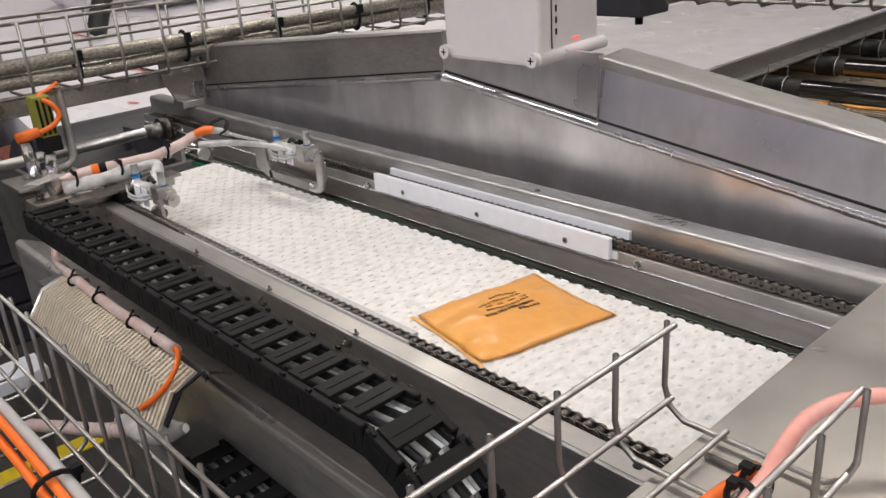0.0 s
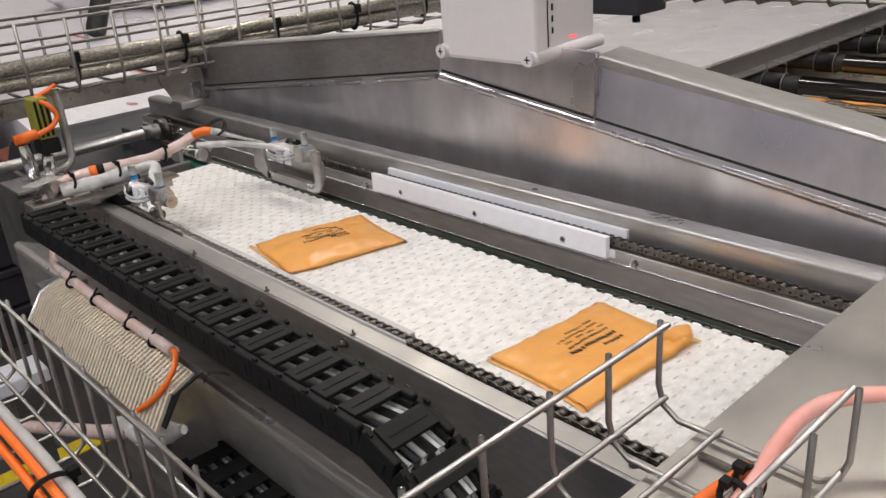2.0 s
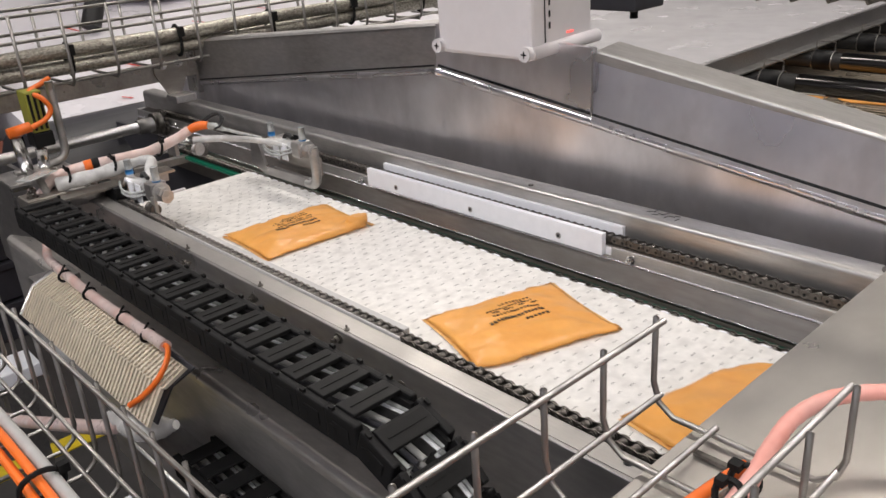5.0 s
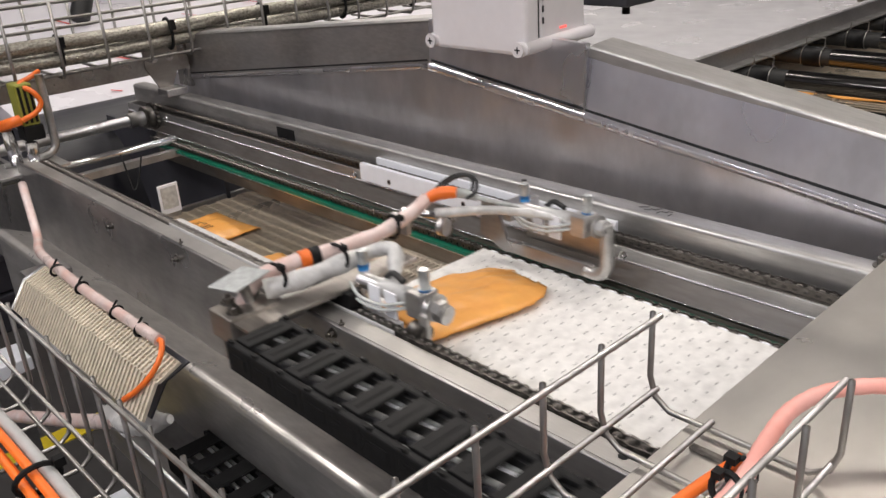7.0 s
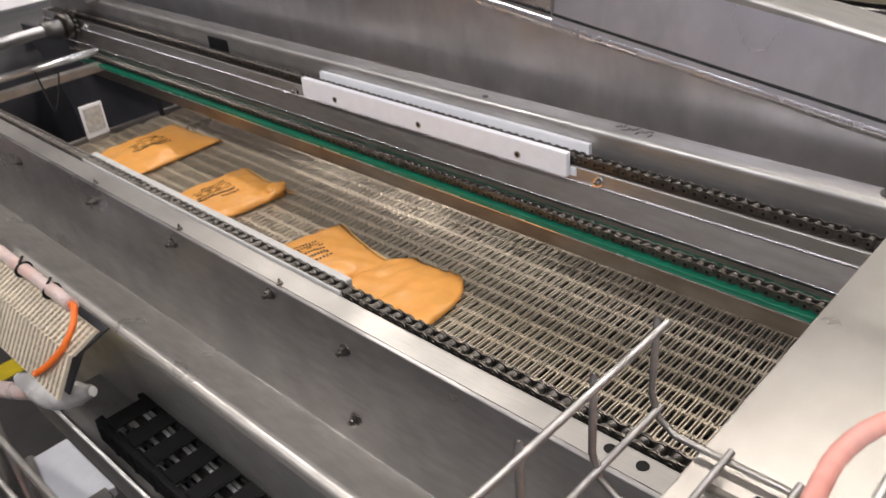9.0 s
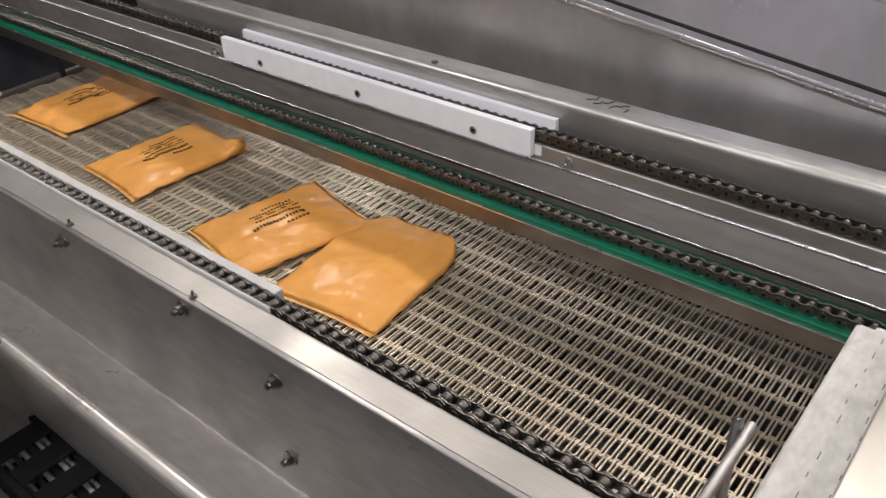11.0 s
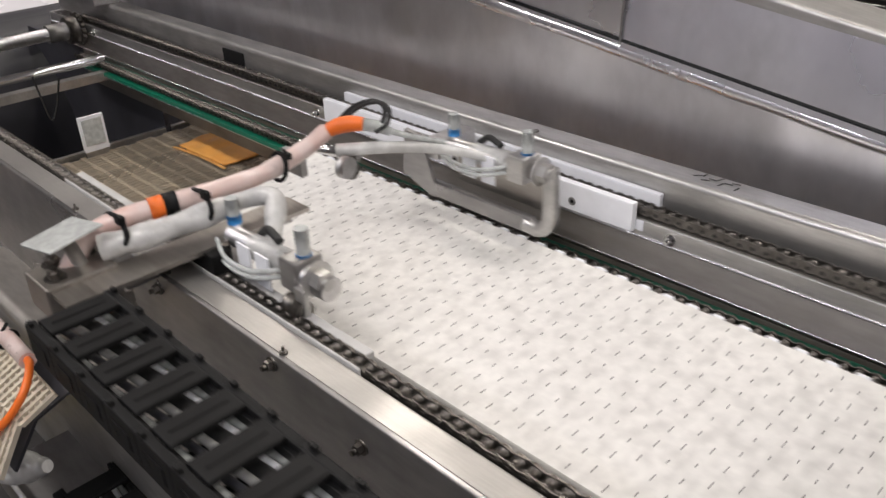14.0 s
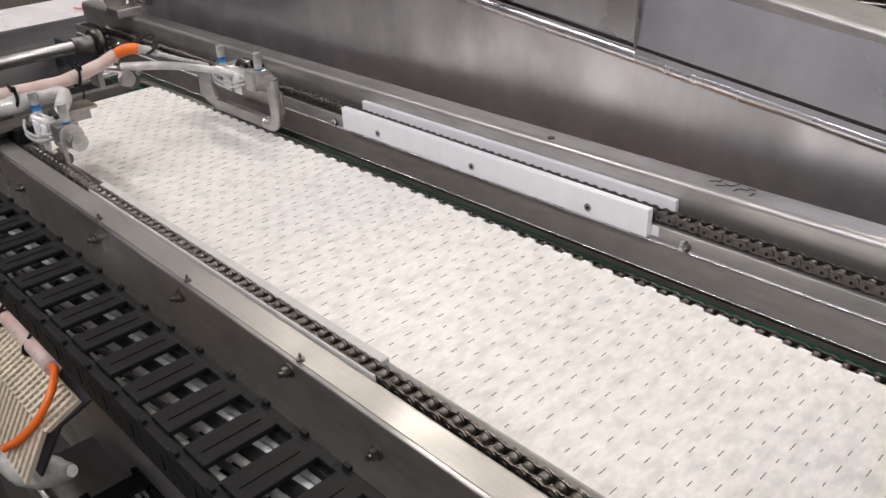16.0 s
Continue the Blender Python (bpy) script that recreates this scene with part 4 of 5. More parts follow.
# ---- machine end: shaft, sensor, reflector ----
sh = thing("drive_shaft", "bright steel drive shaft with a sprocket hub", "shaft")
part("shaft", cyl(B(), (-1.30, -0.60, 0.0), (-1.30, 0.01, 0.0), 0.0125, 20), STEEL_DULL, sh)
part("hub", cyl(B(), (-1.30, -0.024, 0.0), (-1.30, -0.005, 0.0), 0.026, 24), CHAINM, sh)
part("hub_collar", cyl(B(), (-1.30, -0.062, 0.0), (-1.30, -0.0245, 0.0), 0.0175, 20), STEEL_DARK, sh)
bm = B()
for k in range(16):
    a = 2 * math.pi * k / 16
    cyl(bm, (-1.30 + 0.028 * math.cos(a), -0.004, 0.028 * math.sin(a)), (-1.30 + 0.028 * math.cos(a), 0.003, 0.028 * math.sin(a)), 0.005, 6)
part("sprocket", bm, CHAINM, sh)
part("stay_rod", cyl(B(), (-1.16, -0.40, -0.03), (-1.16, -0.02, -0.03), 0.008, 14), CHROME, sh)

sen = thing("light_sensor", "photo sensor on a bent steel bracket with an orange cable", "sensor")
part("body", box(B(), -1.13, -1.085, -0.350, -0.318, 0.085, 0.165, 0.003), LABELY, sen, "yellow and dark striped sensor body")
for k in range(3):
    part("stripe", box(B(), -1.0848, -1.0840, -0.346 + k * 0.010, -0.341 + k * 0.010, 0.09, 0.16), BLACK, sen)
part("base", box(B(), -1.13, -1.085, -0.352, -0.314, 0.055, 0.0845, 0.003), BLACK, sen)
part("bracket", tube(B(), smooth_path([(-1.10, -0.296, 0.175), (-1.10, -0.296, 0.06), (-1.10, -0.300, 0.030), (-1.10, -0.325, 0.018), (-1.10, -0.40, 0.012)]), 0.008, 10), STEEL, sen)
part("barrel", cyl(B(), (-1.09, -0.378, 0.018), (-1.09, -0.382, 0.085), 0.012, 16), CHROME, sen)
part("barrel", cyl(B(), (-1.06, -0.355, 0.016), (-1.06, -0.352, 0.06), 0.011, 16), CHROME, sen)
part("plug", cyl(B(), (-1.09, -0.395, 0.094), (-1.09, -0.352, 0.099), 0.010, 14), ORANGE, sen)
part("cable", tube(B(), smooth_path([(-1.08, -0.352, 0.099), (-1.075, -0.325, 0.110), (-1.075, -0.312, 0.128), (-1.078, -0.322, 0.150), (-1.10, -0.335, 0.162), (-1.14, -0.30, 0.166), (-1.18, -0.27, 0.168)]), 0.005, 10), ORANGE, sen, "orange sensor cable")
part("mount_plate", box(B(), -1.14, -1.03, -0.43, -0.30, 0.006, 0.0115, 0.001), STEEL, sen)

rf = thing("reflector", "small square clear reflector on a steel stem", "reflector")
part("frame", box(B(), -1.004, -1.000, -0.153, -0.108, -0.140, -0.076, 0.001), WHITE_PE, rf)
part("lens", box(B(), -0.9998, -0.9985, -0.148, -0.113, -0.128, -0.082), GLASS, rf)
part("stem", box(B(), -1.012, -1.0045, -0.150, -0.110, -0.20, -0.130), STEEL_DULL, rf)

endb = thing("end_frame", "dark steel end frame of the conveyor", "machine frame")
part("end_plate", box(B(), -1.62, -1.02, -0.345, -0.335, -0.32, -0.03), STEEL_DARK, endb)
part("back_plate", box(B(), -1.62, -1.02, 0.01, 0.02, -0.34, -0.045), NAVY, endb)
part("bottom_tray", box(B(), -1.62, -1.005, -0.33, 0.0, -0.36, -0.35), STEEL_DARK, endb)
part("cross_angle", box(B(), -1.14, -1.12, -0.334, 0.0, -0.06, -0.045), STEEL, endb)
part("wire_clip", tube(B(), smooth_path([(-1.11, -0.17, -0.02), (-1.105, -0.165, -0.07), (-1.10, -0.160, -0.10), (-1.10, -0.145, -0.075), (-1.10, -0.13, -0.03)]), 0.0018, 6), BLACK_RUB, endb)

# ---- mesh guard with hose at the near side ----
gd = thing("mesh_guard", "folded wire mesh guard hung on the frame side", "mesh guard")
verts, faces = [], []


def strip(x0, y0, z0, x1, y1, z1, w):
    d = Vector((x1 - x0, y1 - y0, z1 - z0)).normalized()
    s = d.cross(Vector((0.0, -0.75, 0.66))).normalized() * w
    u = Vector((0.0, -0.75, 0.66)) * w
    k = len(verts)
    for p in (Vector((x0, y0, z0)), Vector((x1, y1, z1))):
        verts.extend([tuple(p - s - u), tuple(p + s - u), tuple(p + s + u), tuple(p - s + u)])
    faces.extend([(k, k + 1, k + 5, k + 4), (k + 1, k + 2, k + 6, k + 5), (k + 2, k + 3, k + 7, k + 6), (k + 3, k, k + 4, k + 7)])


GP = [(-0.505, -0.018), (-0.536, -0.029), (-0.562, -0.066)]
for i in range(49):
    x = -0.612 + i * 0.0086
    for (ya, za), (yb, zb) in zip(GP, GP[1:]):
        strip(x, ya, za, x + 0.004, yb, zb, 0.0021)
for j in range(13):
    f = j / 12 * 2
    a = min(int(f), 1)
    t = f - a
    y = GP[a][0] * (1 - t) + GP[a + 1][0] * t
    z = GP[a][1] * (1 - t) + GP[a + 1][1] * t
    strip(-0.612, y, z, -0.199, y, z, 0.0007)
me = bpy.data.meshes.new("wire_mesh")
me.from_pydata(verts, [], faces)
me.materials.append(GUARD)
gw = new("wire_mesh", me)
gw.parent = gd
tagged(gw, kind="stuff")
part("edge_bar", tube(B(), [(-0.615, y, z) for y, z in GP], 0.004, 8), STEEL, gd)
part("backing", profile(B(), [(y + 0.012, z - 0.006) for y, z in GP] + [(y + 0.014, z - 0.008) for y, z in GP[::-1]], -0.61, -0.203), NAVY, gd)
part("hanger", box(B(), -0.66, -0.612, -0.53, -0.47, -0.04, -0.03, 0.001), STEEL_DARK, gd)

hp = smooth_path([(-0.90, -0.43, 0.03), (-0.80, -0.455, -0.03), (-0.70, -0.485, -0.022), (-0.60, -0.500, -0.010), (-0.45, -0.506, -0.008), (-0.33, -0.506, -0.006), (-0.235, -0.508, -0.002)])
ho = thing("air_hose", "pale pink air hose tied along the mesh guard", "hose")
part("hose", tube(B(), hp, 0.0072, 12), SLEEVE, ho)
part("orange_end", tube(B(), smooth_path([(-0.245, -0.508, -0.004), (-0.225, -0.510, 0.001), (-0.207, -0.522, -0.006), (-0.206, -0.537, -0.022), (-0.218, -0.552, -0.040), (-0.238, -0.562, -0.056)]), 0.0034, 10), ORANGE, ho, "orange cable end")
part("low_hose", tube(B(), smooth_path([(-0.30, -0.556, -0.116), (-0.38, -0.566, -0.150), (-0.54, -0.575, -0.215), (-0.72, -0.588, -0.285), (-0.90, -0.605, -0.345)]), 0.010, 12), SLEEVE, ho)
fc = smooth_path([(-0.215, -0.524, -0.092), (-0.24, -0.535, -0.102), (-0.275, -0.546, -0.112), (-0.32, -0.552, -0.120), (-0.35, -0.555, -0.124)])
part("film_cuff", tube(B(), fc, 0.014, 14, True, [0.004 + 0.013 * math.sin(math.pi * (i + 1) / (len(fc) + 1)) + 0.002 * noise.noise((i * 0.7, 0, 0)) for i in range(len(fc))]), FILM, ho, "crumpled clear film cuff")
for px in (-0.56, -0.47, -0.36, -0.29):
    bm = tube(B(), [(px + 0.002 * math.sin(a), -0.506 + 0.0086 * math.cos(a), -0.008 + 0.0086 * math.sin(a)) for a in [i * math.pi / 6 for i in range(13)]], 0.0019, 6)
    tube(bm, [(px, -0.508, 0.001), (px + 0.006, -0.504, 0.010)], 0.0015, 6)
    part("cable_tie", bm, BLACK, ho)

lf = thing("low_bench", "cream painted narrow bench on dark steel posts", "bench")
part("beam", box(B(), -1.19, -1.10, -0.85, -0.45, -0.415, -0.385, 0.003), WHITE_PE, lf)
part("post", box(B(), -1.15, -1.10, -0.53, -0.48, -1.0, -0.4155), STEEL_DARK, lf)
part("post", box(B(), -1.15, -1.10, -0.80, -0.75, -1.0, -0.4155), STEEL_DARK, lf)
sb = thing("lower_shelf", "cream painted narrow shelf on a dark steel bracket", "shelf")
part("board", box(B(), -0.70, -0.53, -0.535, -0.455, -0.522, -0.502, 0.003), WHITE_PE, sb)
part("bracket", box(B(), -0.529, -0.50, -0.60, -0.47, -0.55, -0.49, 0.002), STEEL_DARK, sb)
part("post", box(B(), -0.64, -0.59, -0.53, -0.48, -1.0, -0.5225), STEEL_DARK, sb)

# ---- conduit and orange cables near the camera ----
cd = thing("conduit_bundle", "grey conduit with orange cables tied together", "cable bundle")
part("conduit", tube(B(), smooth_path([(-0.60, -0.700, 0.028), (-0.22, -0.699, 0.030), (-0.05, -0.697, 0.030), (0.25, -0.70, 0.030)]), 0.0055, 12), GREY_PAINT, cd)
part("orange_cable", tube(B(), smooth_path([(-0.60, -0.712, 0.033), (-0.22, -0.710, 0.034), (-0.05, -0.708, 0.033), (0.25, -0.71, 0.033)]), 0.0042, 10), ORANGE, cd)
part("orange_cable", tube(B(), smooth_path([(-0.60, -0.722, 0.026), (-0.22, -0.719, 0.026), (-0.05, -0.717, 0.026), (0.25, -0.72, 0.026)]), 0.0042, 10), ORANGE, cd)
bm = tube(B(), [(-0.035, -0.707 + 0.0185 * math.cos(a), 0.030 + 0.0125 * math.sin(a)) for a in [i * math.pi / 8 for i in range(17)]], 0.0025, 6)
box(bm, -0.038, -0.030, -0.693, -0.684, 0.034, 0.042)
part("cable_tie", bm, BLACK, cd)

# ---- pink hose at the cover plate ----
ph = thing("air_hose", "pink ribbed air hose curving over the cover plate", "hose")
hp = smooth_path([(0.454, -0.62, 0.165), (0.458, -0.545, 0.166), (0.461, -0.505, 0.174), (0.460, -0.478, 0.183), (0.460, -0.450, 0.188), (0.470, -0.422, 0.190), (0.496, -0.396, 0.190), (0.55, -0.375, 0.188), (0.75, -0.36, 0.172), (1.2, -0.36, 0.160)], 10)
part("hose", tube(B(), hp, 0.0045, 14, True, [0.0045 + 0.0002 * math.sin(i * 2.1) for i in range(len(hp))]), PINK, ph)
part("orange_cable", tube(B(), smooth_path([(0.436, -0.70, 0.163), (0.438, -0.56, 0.163), (0.442, -0.51, 0.164), (0.452, -0.485, 0.172)]), 0.0035, 10), ORANGE, ph)
for ty in (-0.497, -0.512):
    bm = tube(B(), [(0.457 + 0.0075 * math.cos(a), ty + 0.003 * math.sin(a), 0.172 + 0.0075 * math.sin(a)) for a in [i * math.pi / 8 for i in range(17)]], 0.0018, 6)
    box(bm, 0.450, 0.455, ty - 0.003, ty + 0.003, 0.177, 0.181)
    part("cable_tie", bm, BLACK, ph)
cl = thing("hose_clip", "black clip fastening the tray wire", "clip")
part("clip", box(B(), 0.4345, 0.4415, -0.4725, -0.4655, 0.1505, 0.1585, 0.001), BLACK, cl)
part("strap", box(B(), 0.413, 0.4343, -0.471, -0.467, 0.1505, 0.1535, 0.0008), CHAINM, cl)

# ---- things behind the machine ----
tb = thing("steel_table", "long bright stainless steel table behind the hood", "table")
part("top", box(B(), -1.35, -0.545, 0.80, 4.2, -0.004, 0.0, 0.001), TABLETOP, tb)
part("front_lip", box(B(), -0.544, -0.528, 0.80, 4.2, -0.045, 0.0, 0.001), STEEL_DULL, tb)
part("lower_lip", box(B(), -0.527, -0.490, 0.80, 4.2, -0.047, -0.042, 0.001), STEEL, tb)
for yy in (0.95, 4.0):
    part("leg", box(B(), -1.30, -1.26, yy, yy + 0.04, -1.0, -0.0045), STEEL_DARK, tb)
    part("leg", box(B(), -0.60, -0.56, yy, yy + 0.04, -1.0, -0.0045), STEEL_DARK, tb)
for k in range(7):
    yy = 1.06 + k * 0.325
    rl = thing("roller_pipe", "black pipe with a polished sleeve and wire-loop clamps", "roller", "rear rollers", (0, yy, -0.078))
    part("pipe", cyl(B(), (-0.75, 0, 0), (1.4, 0, 0), 0.025, 18), BLACK_RUB, rl)
    part("sleeve", cyl(B(), (-0.40 + 0.02 * (k % 2) if k else -0.12, 0, 0), (0.9, 0, 0), 0.0265, 18), DARKPIPE, rl, "polished dark steel sleeve")
    for cx in (-0.455 if k else -0.2, 0.55):
        c = part("clamp", cyl(B(), (cx - 0.030, 0, 0), (cx + 0.030, 0, 0), 0.0295, 18), BLACK, rl)
        part("wire_loop", tube(B(), [(cx - 0.028, 0, 0.030), (cx - 0.028, 0, 0.056), (cx + 0.028, 0, 0.056), (cx + 0.028, 0, 0.030)], 0.0022, 6), WIRE, c)
        for ex in (-0.029, 0.029):
            part("band", tube(B(), [(cx + ex, 0.0297 * math.cos(a), 0.0297 * math.sin(a)) for a in [i * math.pi / 10 for i in range(21)]], 0.0018, 6), WIRE, c)
rc = thing("rear_conveyor", "wire mesh conveyor bed under the rear rollers", "conveyor belt")
part("bed", box(B(), -0.74, 1.35, 0.45, 3.3, -0.172, -0.166), NAVY, rc)
for xx in (-0.76, 1.38):
    part("rail", box(B(), xx - 0.015, xx + 0.015, 0.45, 3.3, -0.21, -0.1045), STEEL_DULL, rc)
    for yy in (0.6, 3.1):
        part("leg", box(B(), xx - 0.014, xx + 0.014, yy, yy + 0.04, -1.0, -0.2105), STEEL_DARK, rc)
for k in range(110):
    yy = 0.46 + k * 0.0255
    part("cross_bar", box(B(), -0.74, 1.35, yy, yy + 0.009, -0.1658, -0.1600), MESHM, rc)
for k, (xx, yy) in enumerate(((-0.48, 1.62), (-0.26, 1.64))):
    p = copy_thing(POUCHES[3], pose(xx, yy, -0.1597, 0, 0, 80 + 20 * k))
    p["label"] = "orange sauce pouch lying on the rear conveyor"
dc = thing("dark_cabinet", "dark grey control box hanging behind the hood", "control box")
part("case", box(B(), -0.50, -0.342, 0.56, 0.66, 0.222, 0.60, 0.004), NAVY, dc)
part("gland", cyl(B(), (-0.372, 0.60, 0.204), (-0.372, 0.60, 0.2215), 0.008, 12), BLACK, dc)
part("hanger_post", box(B(), -0.44, -0.40, 0.59, 0.63, 0.6005, 3.2), STEEL_DARK, dc)
ws = thing("film_covered_stack", "large stack covered with white film printed with red lines", "covered stack")
bm = profile(B(), [(-1.0, -1.0), (-1.0, -0.32), (-0.7, -0.24), (0.6, 0.03), (1.2, 0.10), (6.0, 1.10), (6.0, -1.0)], 0, 6.5)
sh_ = part("sheet", bm, SHEETW, ws)
sh_.matrix_basis = pose(-2.9, 0.02, 0, 0, 0, 90)
random.seed(8)
for k in range(34):
    u = random.uniform(0.7, 5.0)
    v = random.uniform(0.9, 5.8)
    zz = 0.10 + (u - 1.2) * 1.0 / 4.8 if u > 1.2 else 0.03 + (u - 0.6) * 0.07 / 0.6
    st = part("red_line", box(B(), -random.uniform(0.05, 0.28), 0, -0.007, 0.007, 0, 0.002), REDM, ws)
    st.matrix_basis = Matrix.Translation((-2.9 - u, 0.1 + v, zz + 0.004)) @ pose(0, 0, 0, 0, 11.8, random.uniform(30, 80))
for k in range(16):
    u, v = -0.68 + k * 0.075, 0.15 + (k * 0.37) % 1.3
    st = part("red_line", box(B(), -random.uniform(0.03, 0.14), 0, -0.005, 0.005, 0, 0.002), REDM, ws)
    st.matrix_basis = Matrix.Translation((-2.9 - u, 0.1 + v, -0.24 + (u + 0.7) * 0.2077 + 0.003)) @ pose(0, 0, 0, 0, 11.7, random.uniform(-20, 70))
cr = thing("crate_stack", "stack of dark crates with red-brown ones on top", "crate stack")
for k in range(8):
    part("crate", box(B(), -3.05, -2.62, -0.46, -0.10, -1.0 + k * 0.16, -0.846 + k * 0.16, 0.01), REDBOX if k > 5 else NAVY, cr)
    part("rim", box(B(), -3.06, -2.61, -0.47, -0.09, -0.875 + k * 0.16, -0.848 + k * 0.16, 0.004), REDBOX if k > 5 and k % 3 != 1 else NAVY, cr)
rb = thing("red_crate", "red-brown plastic crate standing behind the machine end", "crate")
part("crate", box(B(), -2.58, -2.2, -0.10, 0.26, -1.0, -0.27, 0.02), REDBOX, rb)
part("rim", box(B(), -2.59, -2.18, -0.12, 0.28, -0.27, -0.235, 0.01), REDBOX, rb)
nv = thing("machine_cover", "dark grey rounded machine cover behind the shaft", "machine cover")
bm = B()
cyl(bm, (-1.75, -0.20, -0.35), (-1.75, 1.2, -0.35), 0.31, 40)
part("cover", bm, NAVY, nv)
part("stand", box(B(), -1.9, -1.6, 0.0, 1.1, -1.0, -0.6), NAVY, nv)
bk = thing("black_strap", "thick black strap lying over the film-covered stack", "strap")
part("strap", tube(B(), smooth_path([(-3.3, 0.62, 0.02), (-3.35, 0.70, 0.16), (-3.45, 0.80, 0.26), (-3.6, 0.95, 0.34), (-3.9, 1.2, 0.30), (-4.2, 1.3, 0.14)]), 0.045, 12), BLACK_RUB, bk)
bg = thing("plastic_bag", "crumpled clear plastic bag on the white stack", "plastic bag")
bm = B()
bmesh.ops.create_icosphere(bm, subdivisions=4, radius=1)
for v in bm.verts:
    n = noise.noise(v.co * 2.2) * 0.35 + noise.noise(v.co * 6) * 0.12
    v.co *= 1 + n
    v.co = Vector((v.co.x * 0.30, v.co.y * 0.50, v.co.z * 0.16))
for f in bm.faces:
    f.smooth = True
b_ = part("bag", bm, SHEETW, bg)
b_.matrix_basis = pose(-3.9, 1.25, 0.15)

roller_chain(-0.028, -0.0395, -1.25, 0.9, "dark roller chain inside the green guide")


def running_chain(y, z, xs, label):
    """A chain round a wheel at xs: its links run with the carriage."""
    ch = thing("roller_chain", label, "roller chain", "drive chains", (xs, y, z))
    links = []
    for i in range(-98, int((0.6 - xs) / PITCH)):
        links.append((shared("link", LINKS[i % 2], ch, pose(0, 0, 0)), i * PITCH))
    return links


RUNNING = running_chain(0.0185, 0.0185, -1.31, "oily hollow-pin roller chain running on the far ledge") + running_chain(-0.3535, 0.0300, -1.0, "oily roller chain running on the near ledge")

# ---- motion ----
CAR = [(0, -0.572), (4.9, -0.572), (5.2, -0.55), (5.8, -0.356), (6, -0.285), (6.5, -0.108), (7, 0.07), (7.5, 0.25), (8, 0.43), (8.2, 0.51), (8.5, 0.60), (8.9, 0.66), (9.3, 0.67),
       (11.4, 0.67), (11.8, 0.64), (12.3, 0.553), (12.5, 0.481), (13, 0.317), (13.2, 0.244), (13.4, 0.163), (13.5, 0.125), (14, -0.05), (14.5, -0.207), (15, -0.41), (15.3, -0.525), (15.6, -0.563), (16, -0.572)]
TIP = [(0, -1.0), (4.2, -1.0), (4.6, -0.96), (5.8, -0.582), (6, -0.512), (6.5, -0.338), (7, -0.164), (7.5, 0.01), (8, 0.185), (8.3, 0.275), (8.7, 0.335), (9.0, 0.345),
       (11.3, 0.345), (11.7, 0.29), (12.3, 0.097), (12.5, 0.030), (13, -0.138), (13.2, -0.205), (13.5, -0.311), (14, -0.48), (14.5, -0.66), (15, -0.86), (15.3, -0.965), (15.6, -1.0), (16, -1.0)]


def at_time(rows, t):
    for (a, va), (b, vb) in zip(rows, rows[1:]):
        if t <= b:
            f = (t - a) / (b - a) if b > a else 0
            return va + (vb - va) * f
    return rows[-1][1]


def fine(rows, step=0.1):
    """The rows at even steps, smoothed, with the still stretches left out."""
    out = []
    n = round(16 / step)
    for i in range(n + 1):
        t = i * step
        v = sum(at_time(rows, min(16, max(0, t + d))) for d in (-0.1, 0, 0.1)) / 3
        out.append((t, v))
    return [r for k, r in enumerate(out) if k in (0, n) or abs(out[k - 1][1] - r[1]) > 1e-5 or abs(out[k + 1][1] - r[1]) > 1e-5]


MESH_V = 0.0355


def mesh_y(t):
    """How far the mesh has run across; it starts at about 7.2 s."""
    return MESH_V * (max(0, t - 7.2) ** 2 / (max(0, t - 7.2) + 0.3) - 1.78)


def mesh_pose(v):
    """A mesh row at v metres along its endless way: over the top, then back below the bed."""
    v %= 60 * 0.0262
    return pose(0, -0.430 + v, MZ) if v < 30 * 0.0262 else pose(0, -0.430 + 60 * 0.0262 - v, MZ - 0.075)


# start on the belt: x at 0 s, y; then the place on the mesh at 8 s, when it leaves the nose, the turns before and after, and how far it still slides
DROPS = [(-0.020, -0.170, -0.855, -0.092, 4.75, -11, 3, 0), (0.497, -0.173, -0.577, -0.136, 5.85, -4, -5, 0), (0.978, -0.182, -0.300, -0.164, 6.75, -18, -13, 0.045), (1.275, -0.180, -0.146, -0.158, 7.25, -13, 5, 0.045)]
BELT_V = 0.1925


def pouch_rows(x0, y0, xl, yl, tl, turn, turned, slide):
    rows = []
    lain = lambda t: yl + mesh_y(t) - slide * math.exp(-max(0, t - 8) / 0.7)
    for i in range(161):
        t = i * 0.1
        if t < tl - 0.3:
            m = pose(x0 - BELT_V * t, y0, BZ + 0.0006, 0, 0, turn)
        elif t < tl + 0.3:
            f = (t - tl + 0.3) / 0.6
            xa = x0 - BELT_V * (tl - 0.3)
            s = f * f * (3 - 2 * f)
            m = pose(xa + (xl - xa) * s, y0 + (lain(t) - y0) * s, BZ + 0.0006 + (MZ + 0.002 - BZ) * f * f, 0, -16 * math.sin(math.pi * f), turn + (turned - turn) * s)
        else:
            m = pose(xl, lain(t), MZ + 0.002, 0, 0, turned)
        rows.append((t, m))
    return rows


def drag_pose(s, xc):
    """The place of a link at s metres along the chain from its moving end at xc."""
    xl = 0.120 + (xc + 0.572) / 2
    top = xl - (xc - 0.118)
    if s <= top:
        return pose(xc - 0.118 + s, DY, DZT)
    arc = math.pi * DR
    if s <= top + arc:
        a = (s - top) / DR
        return pose(xl + DR * math.sin(a), DY, DZT - DR + DR * math.cos(a), 0, math.degrees(a), 0)
    return pose(xl - (s - top - arc), DY, DZT - 2 * DR, 0, 180, 0)


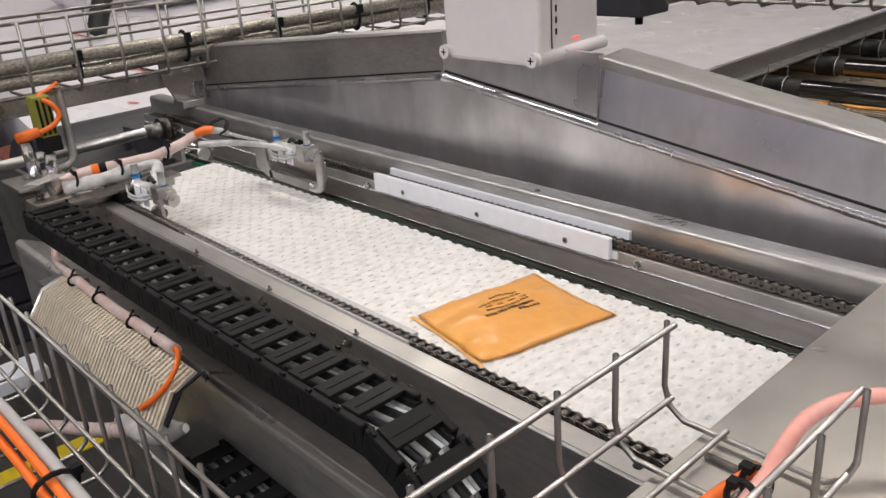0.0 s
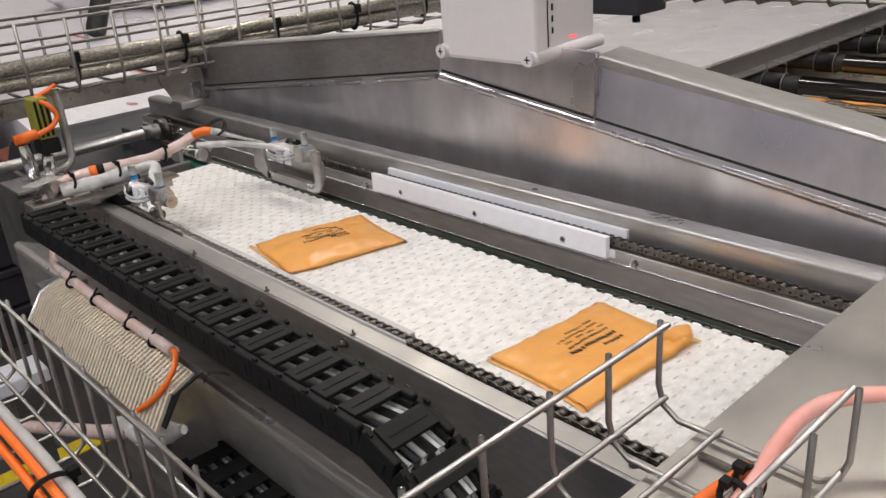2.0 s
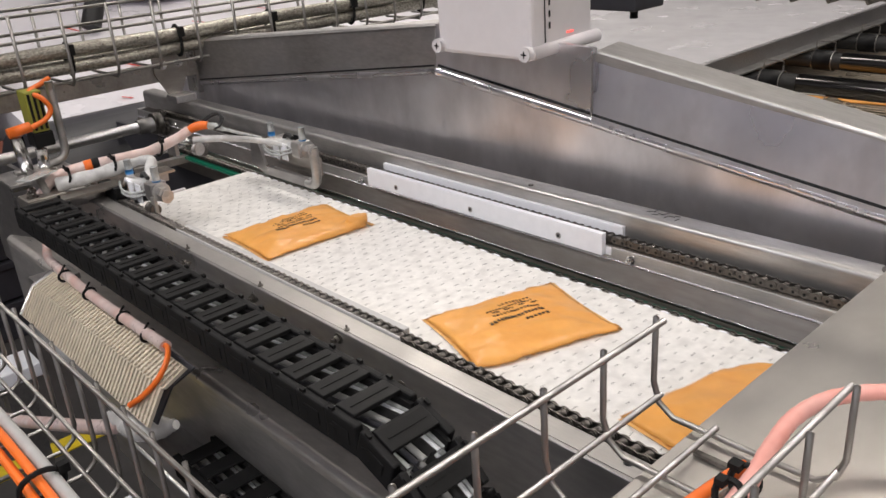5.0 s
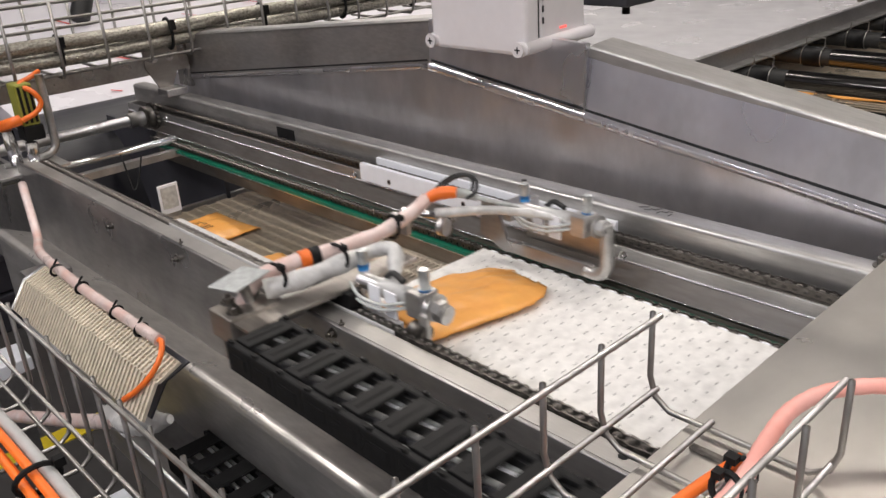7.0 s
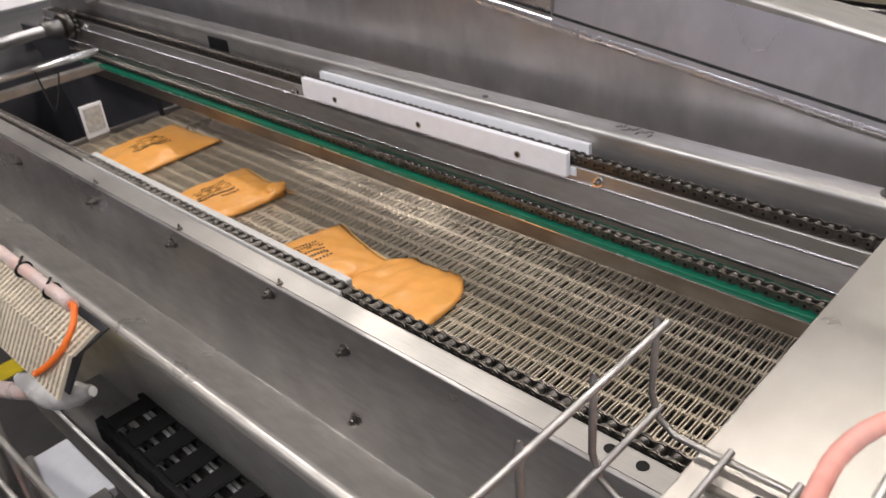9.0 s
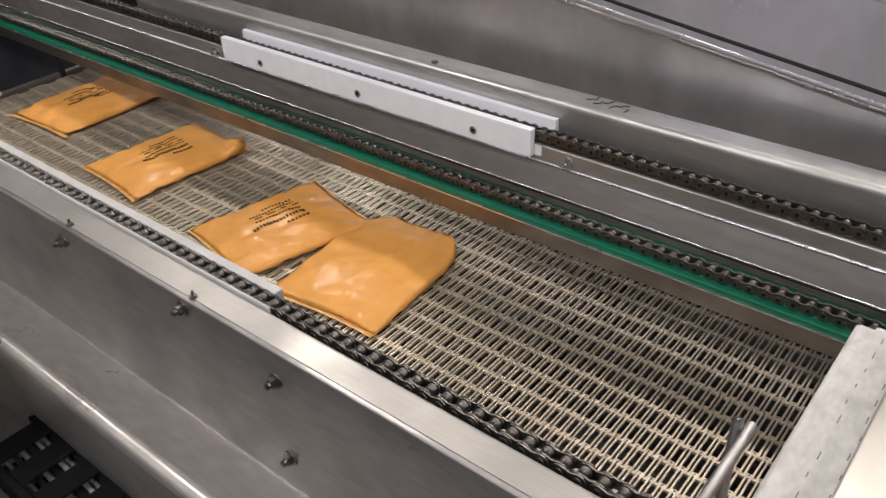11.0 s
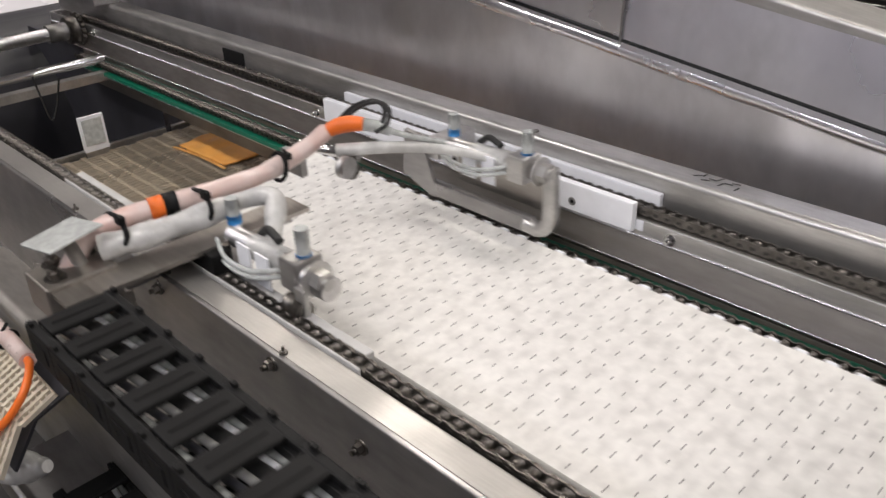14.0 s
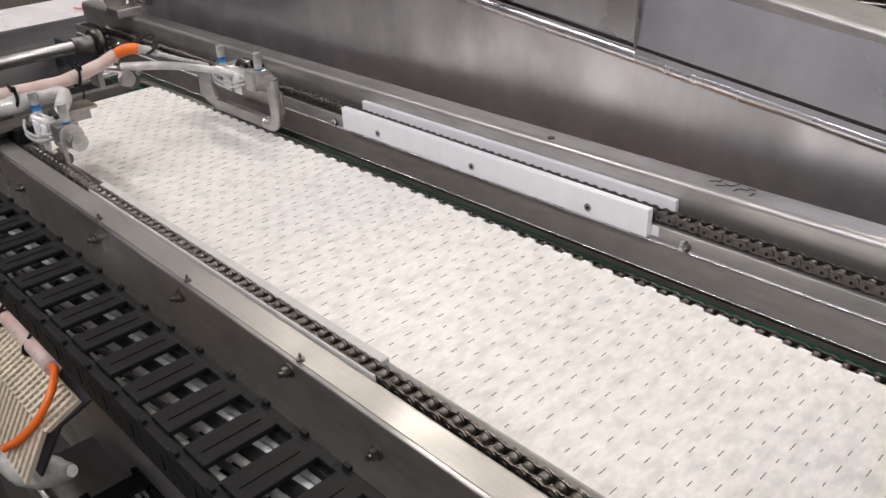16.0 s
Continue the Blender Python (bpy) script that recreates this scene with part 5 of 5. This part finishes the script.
def chain_pose(u):
    """A link at u metres from the wheel: above it for u > 0, then round the wheel and back below."""
    r = 0.026
    if u >= 0:
        return pose(u, 0, 0)
    if u > -math.pi * r:
        a = -u / r
        return pose(-r * math.sin(a), 0, r * math.cos(a) - r, 0, -math.degrees(a), 0)
    return pose(-u - math.pi * r, 0, -2 * r, 0, -180, 0)


def slot_pose(u):
    """A slot row at u metres along the endless belt: over the top towards the nose, back below."""
    u %= 2 * RUN
    if u < RUN:
        return pose(0.006 + u, 0, BZ)
    return pose(0.006 + 2 * RUN - u, 0, BZ - 0.0085)


def belt_shift(t):
    """How far the belt has run towards the nose."""
    return BELT_V * min(t, 8.4) + at_time(TIP, t) - TIP[0][1]


def motions():
    for i, ob in enumerate(SLOTS):
        u0 = (i + 0.5) * SLOT_STEP
        rows = [(t, slot_pose(u0 - belt_shift(t))) for t in [k * 0.15 for k in range(61)] + [11.2 + k * 0.15 for k in range(32)]]
        out = [rows[0]]
        for (ta, ma), (tb_, mb) in zip(rows, rows[1:]):
            if abs(ma.translation.x - mb.translation.x) > 0.3:
                out.append((tb_ - 0.034, ma))
            out.append((tb_, mb))
        out.append((16, out[-1][1]))
        walk(ob, out)
    car_rows, tip_rows = fine(CAR), fine(TIP)
    walk(car, [(t, pose(v, 0, 0)) for t, v in car_rows])
    walk(belt, [(t, pose(v, 0, 0)) for t, v in tip_rows])
    for r, ob in enumerate(MESH_ROWS):
        rows = [(t, mesh_pose(r * 0.0262 + mesh_y(t))) for t in [0, 7.1] + [7.2 + k * 0.2 for k in range(45)]]
        out = [rows[0]]
        for (ta, ma), (tb_, mb) in zip(rows, rows[1:]):
            if abs(ma.translation.z - mb.translation.z) > 0.01:
                out.append((tb_ - 0.034, ma))
            out.append((tb_, mb))
        walk(ob, out)
    for p, d in zip(POUCHES, DROPS):
        walk(p, pouch_rows(*d))
    for lk, u0 in RUNNING:
        walk(lk, [(t, chain_pose(u0 + v - CAR[0][1])) for t, v in car_rows])
    for i, lk in enumerate(DRAG):
        walk(lk, [(t, drag_pose(0.02 + i * DP, v)) for t, v in car_rows])


motions()
